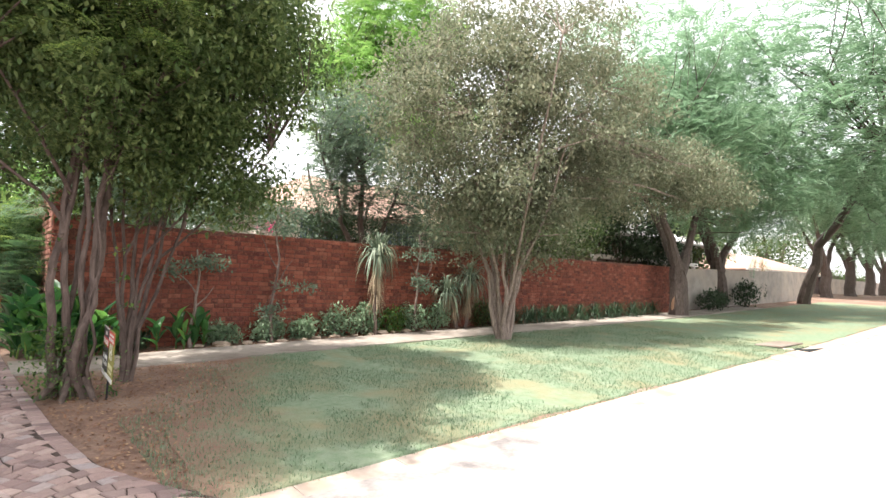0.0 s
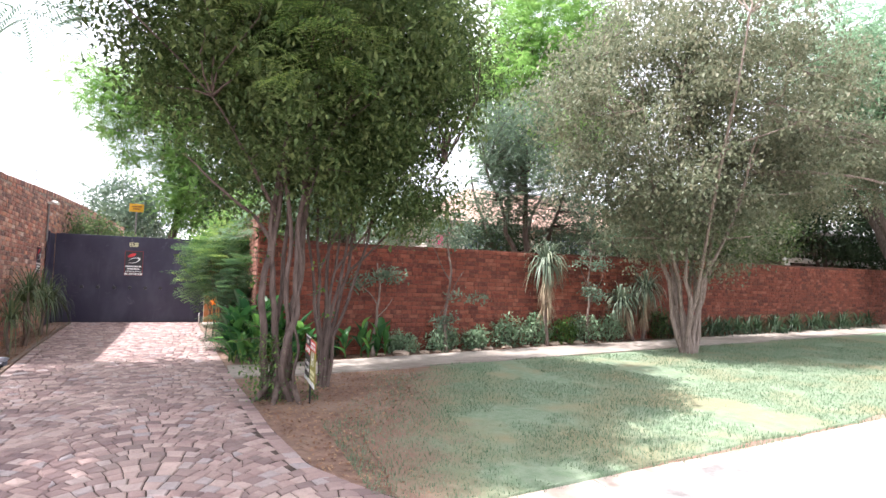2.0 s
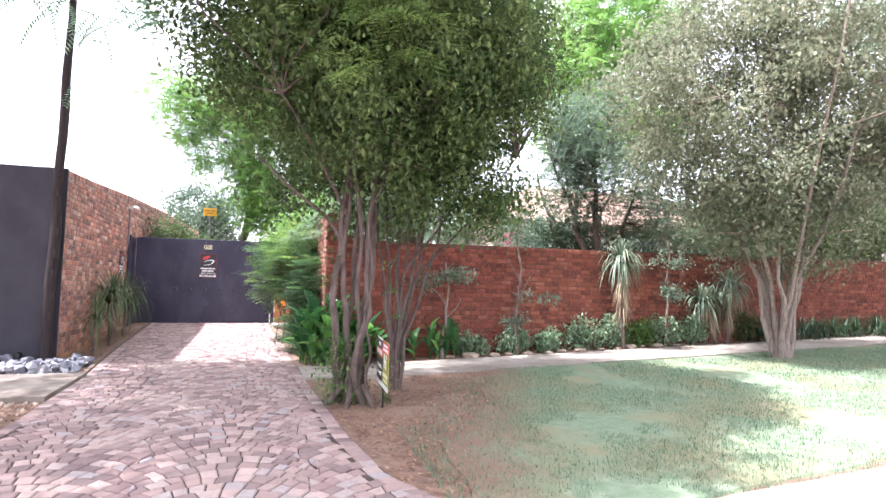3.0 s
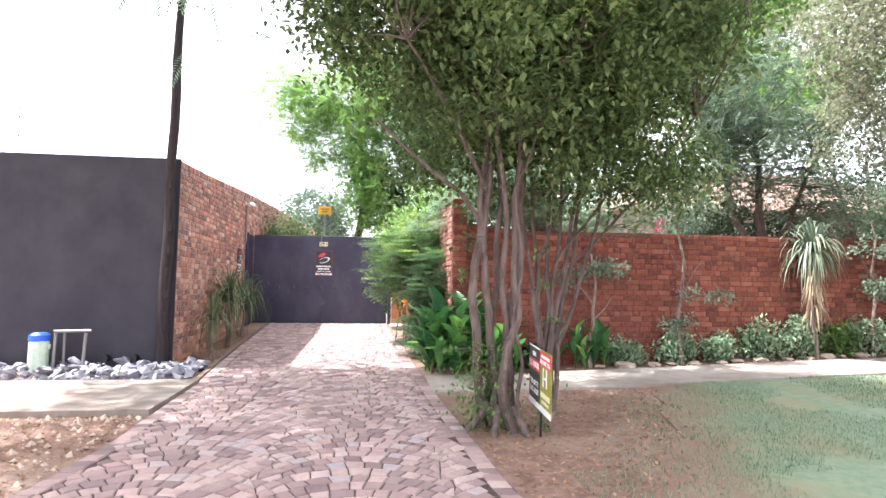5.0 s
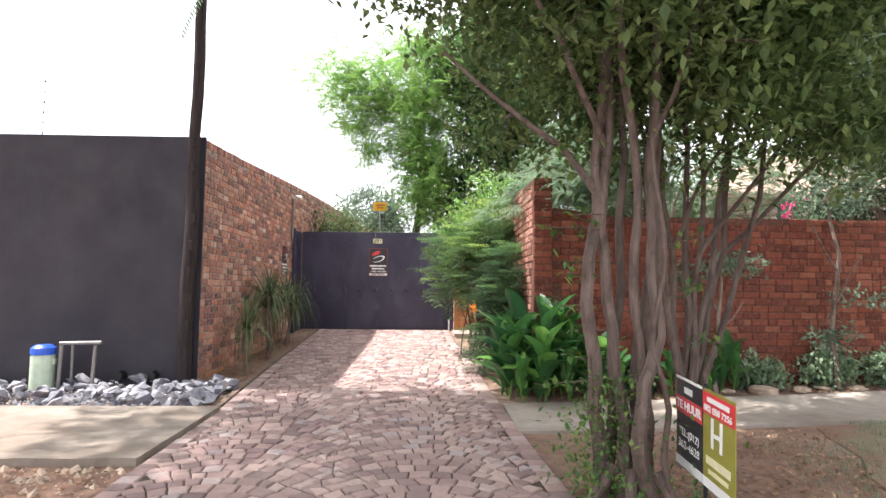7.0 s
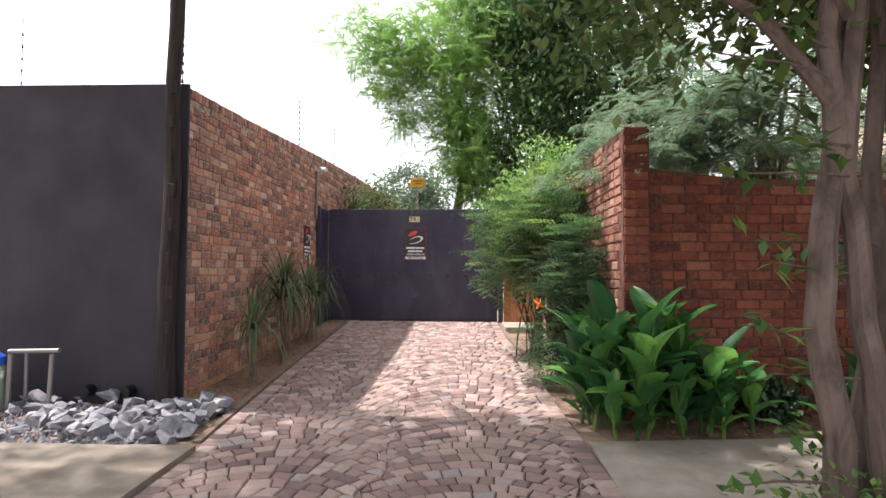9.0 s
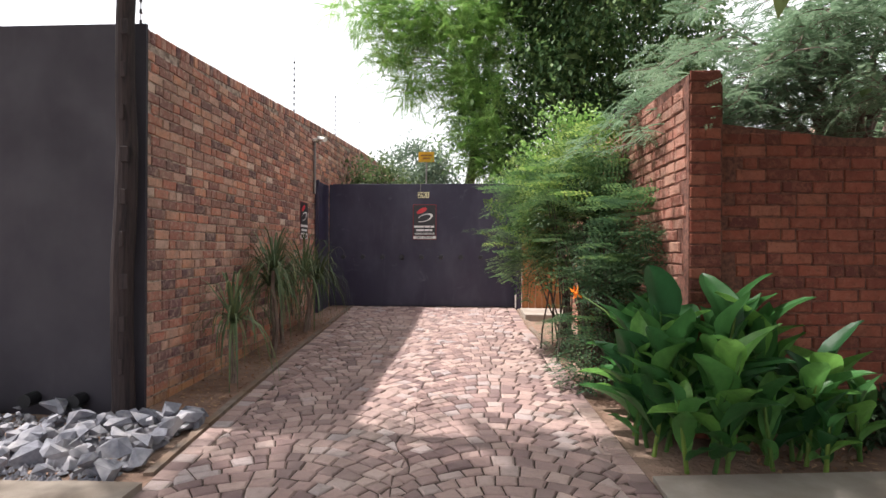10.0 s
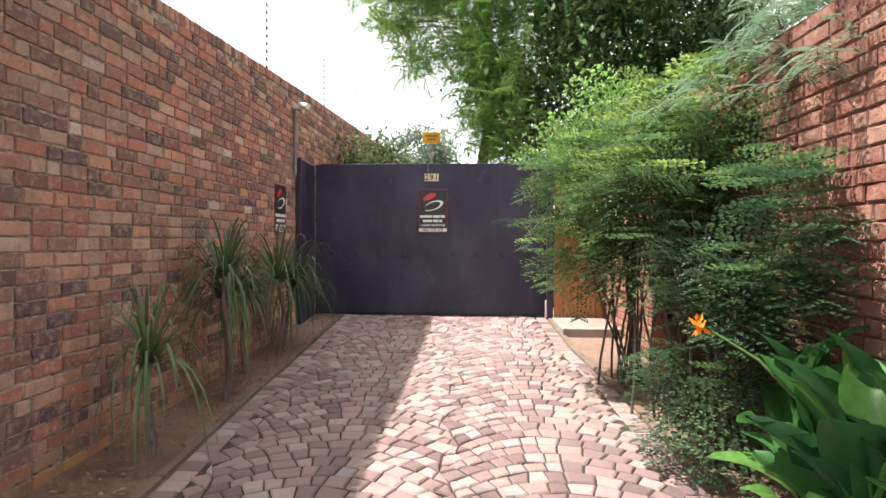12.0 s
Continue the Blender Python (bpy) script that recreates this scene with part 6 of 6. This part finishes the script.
def gate_end():
    e = thing("gate_post", (0.20, 17.22, 0.5), "dark steel gate post at the gate's end", "post")
    part("post", boxed((-0.045, -0.05, -0.1), (0.045, 0.05, 2.25), 0.006), M["gate_paint"], e)
    part("catch", boxed((-0.07, -0.055, 0.05), (-0.046, -0.02, 0.30), 0.003), M["white_paint"], e)
    d = thing("timber_screen", (0.62, 17.2, 0.5), "varnished orange-brown timber boarding beside the gate", "screen")
    for k in range(6):
        part("board", boxed((-0.36 + k * 0.118, -0.02, 0.02), (-0.36 + k * 0.118 + 0.112, 0.02, 1.95), 0.006), M["door_wood"], d)
    s = part("door_sill", boxed((0.22, 16.1, 0.25), (0.95, 17.12, 0.56), 0.01), M["concrete"])
    tagged(s, "pale concrete step beside the gate", "step", kind="structure")
    p = thing("brick_planter", (0.80, 13.5, 0.25), "low red brick pillar with a flat coping", "pillar")
    part("body", boxed((-0.15, -0.36, -0.05), (0.16, 0.36, 0.98), 0.008), M["brick_red"], p)
    part("coping", boxed((-0.19, -0.40, 0.982), (0.165, 0.40, 1.04), 0.01), M["brick_pink"], p)
    sp = thing("wall_spikes", (1.10, 13.2, rw_top(0) + 0.1), "row of short black spikes along the wall top", "wall spikes")
    part("base_bar", boxed((-0.012, 0, 0), (0.012, 4.0, 0.02)), M["black_iron"], sp)
    for k in range(44):
        part("spike", tube([(0, 0.04 + k * 0.09, 0.021), (0.0, 0.04 + k * 0.09, 0.16)], [0.008, 0.001], 5), M["black_iron"], sp)


gate_end()


def storm_drain():
    e = thing("storm_drain", (15.0, 5.15, float(ground_z(15, 5.1))), "open concrete storm drain inlet in the kerb", "drain", rz=4)
    part("end_block", boxed((0.06, 0.02, -0.1), (0.18, 0.75, 0.05), 0.02), M["kerbstone"], e)
    part("end_block", boxed((1.6, 0.02, -0.1), (1.72, 0.75, 0.05), 0.02), M["kerbstone"], e)
    part("lid", boxed((0.0, 0.25, 0.055), (1.78, 0.85, 0.10), 0.015), M["slab"], e, "worn concrete drain lid")
    # a solid black block stands for the darkness inside the opening
    part("pit_shade", boxed((0.185, -0.3, -0.1), (1.595, 0.7, 0.03), 0.0), M["black_iron"], e)
    part("rear_wall", boxed((0.185, 0.71, -0.1), (1.595, 0.78, 0.05), 0.0), M["bark_dark"], e)


storm_drain()


# ---- houses and walls beyond ----
def window(parent, x, y, z, w, h, bars=8):
    f = part("window", boxed((x - w / 2 - 0.06, y - 0.05, z - 0.06), (x + w / 2 + 0.06, y - 0.012, z + h + 0.06), 0.01), M["white_paint"], parent, "white-framed window with burglar bars")
    for k in range(2):
        part("pane", boxed((x - w / 2 + k * w / 2 + 0.02, y - 0.056, z), (x - w / 2 + (k + 1) * w / 2 - 0.02, y - 0.052, z + h)), M["glass"], f)
    for k in range(bars):
        bx = x - w / 2 + (k + 0.5) * w / bars
        part("bar", tube([(bx, y - 0.09, z), (bx, y - 0.09, z + h)], [0.009, 0.009], 6), M["white_paint"], f)
    return f


def gable(x0, x1, y0, y1, z, rise, over=0.4):
    x0, x1, y0, y1 = x0 - over, x1 + over, y0 - over, y1 + over
    ym, i = (y0 + y1) / 2, (y1 - y0) / 2
    vs = [(x0, y0, z), (x1, y0, z), (x1, y1, z), (x0, y1, z), (x0 + i, ym, z + rise), (x1 - i, ym, z + rise)]
    vs += [(a, b, c - 0.12) for a, b, c in vs[:4]]
    return vs, [(0, 1, 5, 4), (1, 2, 5), (2, 3, 4, 5), (3, 0, 4), (0, 6, 7, 1), (1, 7, 8, 2), (2, 8, 9, 3), (3, 9, 6, 0), (9, 8, 7, 6)]


def houses():
    h = thing("brick_house", (7.0, 19.2, 0.6), "pale pinkish brick house behind the garden wall", "house")
    part("wall", boxed((0.6, 0, -0.5), (13, 6, 3.5), 0.01), M["brick_pale"], h)
    part("roof", gable(0.6, 13, 0, 6, 3.5, 1.9), M["roof_tile"], h)
    for x in (2.9, 6.6, 10.2):
        window(h, x, 0, 2.0, 1.7, 1.35)
    for k in range(14):
        part("brick_band", boxed((0.58, -0.014, 1.2 + k * 0.17), (1.9, -0.004, 1.35 + k * 0.17)), M["brick_pale"], h)
    h = thing("plastered_house", (24.5, 17.5, 1.0), "pale plastered house with barred veranda behind the wall", "house")
    part("wall", boxed((0, 1.8, -0.5), (13, 7, 3.6), 0.01), M["plaster"], h)
    part("roof", gable(0, 13, 0.2, 7, 3.62, 1.5), M["roof_grey"], h)
    part("beam", boxed((0, 0.1, 2.2), (11, 0.3, 2.42), 0.01), M["white_paint"], h)
    for k in range(5):
        part("post", boxed((0.1 + k * 2.6, 0.12, -0.5), (0.3 + k * 2.6, 0.29, 2.19), 0.01), M["white_paint"], h)
    for k in range(34):
        part("bar", tube([(0.5 + k * 0.3, 0.2, 2.43), (0.5 + k * 0.3, 0.2, 3.6)], [0.02, 0.02], 5), M["white_paint"], h)
    # pale boundary wall further up the street
    m = Matrix.Translation((24.2, 13.1, 0)) @ pose(0, 0, 0, 0, 0, 4.3)
    slab_wall("wall_white", m, 22, 0.2, lambda s: float(ground_z(24.2 + s, 13.5)), lambda s: 2.62 + 0.03 * s, M["plaster"], "pale plastered boundary wall with mottled stains")
    h = thing("garage_house", (47.5, 20.0, 1.4), "low taupe house with a hipped terracotta roof", "house")
    part("wall", boxed((0, 0, -0.6), (18, 8, 2.3), 0.02), M["taupe"], h)
    part("roof", gable(0, 18, 0, 8, 2.3, 1.7, 0.6), M["roof_tile"], h)
    part("fascia", boxed((-0.62, -0.68, 2.12), (18.62, -0.605, 2.34), 0.01), M["white_paint"], h)
    for k in range(6):
        part("garage_panel", boxed((2 + k * 2.5, -0.03, -0.3), (4.3 + k * 2.5, -0.004, 1.95), 0.01), M["bark_dark"] if k % 3 == 1 else M["taupe"], h)
    for k in range(5):
        part("pillar", boxed((0.6 + k * 4, -0.5, -0.6), (0.85 + k * 4, -0.25, 2.1), 0.02), M["bark_dark"], h)
    m = Matrix.Translation((67.5, 21.0, 0)) @ pose(0, 0, 0, 0, 0, 5)
    slab_wall("wall_far", m, 60, 0.2, lambda s: 1.3, lambda s: 3.6 + 0.01 * s, M["plaster"], "pale boundary wall far up the street")
    for x, y, rx, rz in ((26.6, 12.5, 1.0, 0.5), (31.0, 12.9, 0.8, 0.7), (36, 14.5, 1.0, 0.8)):
        bush("dark_bush", x, y, rz * 0.9, (rx, 0.7, rz), M["leaf_night"], "dark rounded bush on the verge", 1500, 0.13, "bush", group="verge bushes")
    fan_plant("aloe", 42.5, 16.5, 2.0, "tree aloe with dry reddish leaf rosette", M["thatch"], 60, 1.0, "aloe", 40)
    # dark hedges that close the gardens
    for x0, x1, y, hgt in ((-30, -4, 30, 3.0), (-3, 6, 46, 3.0), (6, 24, 27, 3.6), (40, 66, 31, 6.0), (66, 110, 27, 5.5)):
        n = int((x1 - x0) * 260 * hgt / 3)
        e = thing("garden_hedge", ((x0 + x1) / 2, y, 0.6), "tall dense dark green garden hedge", "hedge", "background hedges")
        part("stems", boxed((x0 - (x0 + x1) / 2, 0.3, -0.2), (x1 - (x0 + x1) / 2, 0.5, hgt * 0.75)), M["bark_dark"], e)
        c = RNG.uniform(0, 1, (n, 3)) * np.array([x1 - x0, 1.2, hgt]) + np.array([(x0 - x1) / 2, -0.3, 0])
        c[:, 2] *= 0.85 + 0.25 * np.sin(c[:, 0] * 1.3) * np.cos(c[:, 0] * 0.4)
        part("foliage", scatter(LEAF, c, turns(n), RNG.uniform(0.15, 0.3, n)), M["leaf_dark"], e)


houses()


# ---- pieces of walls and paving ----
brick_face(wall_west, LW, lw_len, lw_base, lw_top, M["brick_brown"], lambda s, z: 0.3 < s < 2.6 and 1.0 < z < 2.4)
coping(wall_west, LW, 22.0, lw_top, M["brick_brown"], 0.24)
brick_face(wall_east, RW, rw_len, rw_base, rw_top, M["brick_pink"], lambda s, z: s > 3.2 and z > 1.2, seed=2, wob=0.006)
PE = pose(0.98, 11.217, 0)
for k in range(32):
    z = 0.22 + 0.085 * k
    for c, w in (((0.117, 0.222),) if k % 2 else ((0.061, 0.110), (0.173, 0.110))):
        b = part("brick", brick_mesh(w, 0.073, 0.008, k), M["brick_red"], wall_east)
        b.matrix_world = PE @ pose(c, 0, z)
brick_face(wall_south, FW, fw_len, fw_base, fw_top, M["brick_red"], lambda s, z: 1.0 < s < 4.2 and 0.6 < z, seed=3)
build_drive()


def drive_edging():
    """A low concrete strip along both sides of the paving."""
    e = new("drive_edging")
    tagged(e, "narrow worn concrete edging strip beside the paving", "edging", kind="structure")
    r = random.Random(12)
    for side, y0, y1 in ((0, 10.35, 17.1), (1, 12.2, 16.9)):
        y = y0
        while y < y1:
            ln = r.uniform(0.8, 1.0)
            vs, fs = [], []
            for k in range(5):
                yy = y + (ln - 0.015) * k / 4
                x = float(drive_edges(yy)[side]) + (-0.10 if side == 0 else 0.02)
                z = float(ground_z(x, yy))
                for dx, dz in ((0, -0.06), (0.006, 0.010), (0.07, 0.014), (0.078, -0.06)):
                    vs.append((x + dx + r.uniform(-0.002, 0.002), yy, z + dz + r.uniform(-0.002, 0.002)))
            fs = [(4 * k + a, 4 * k + a + 1, 4 * k + 5 + a, 4 * k + 4 + a) for k in range(4) for a in range(3)] + [(3, 2, 1, 0), (16, 17, 18, 19)]
            part("edging_block", (vs, fs), M["edging"], e)
            y += ln


drive_edging()
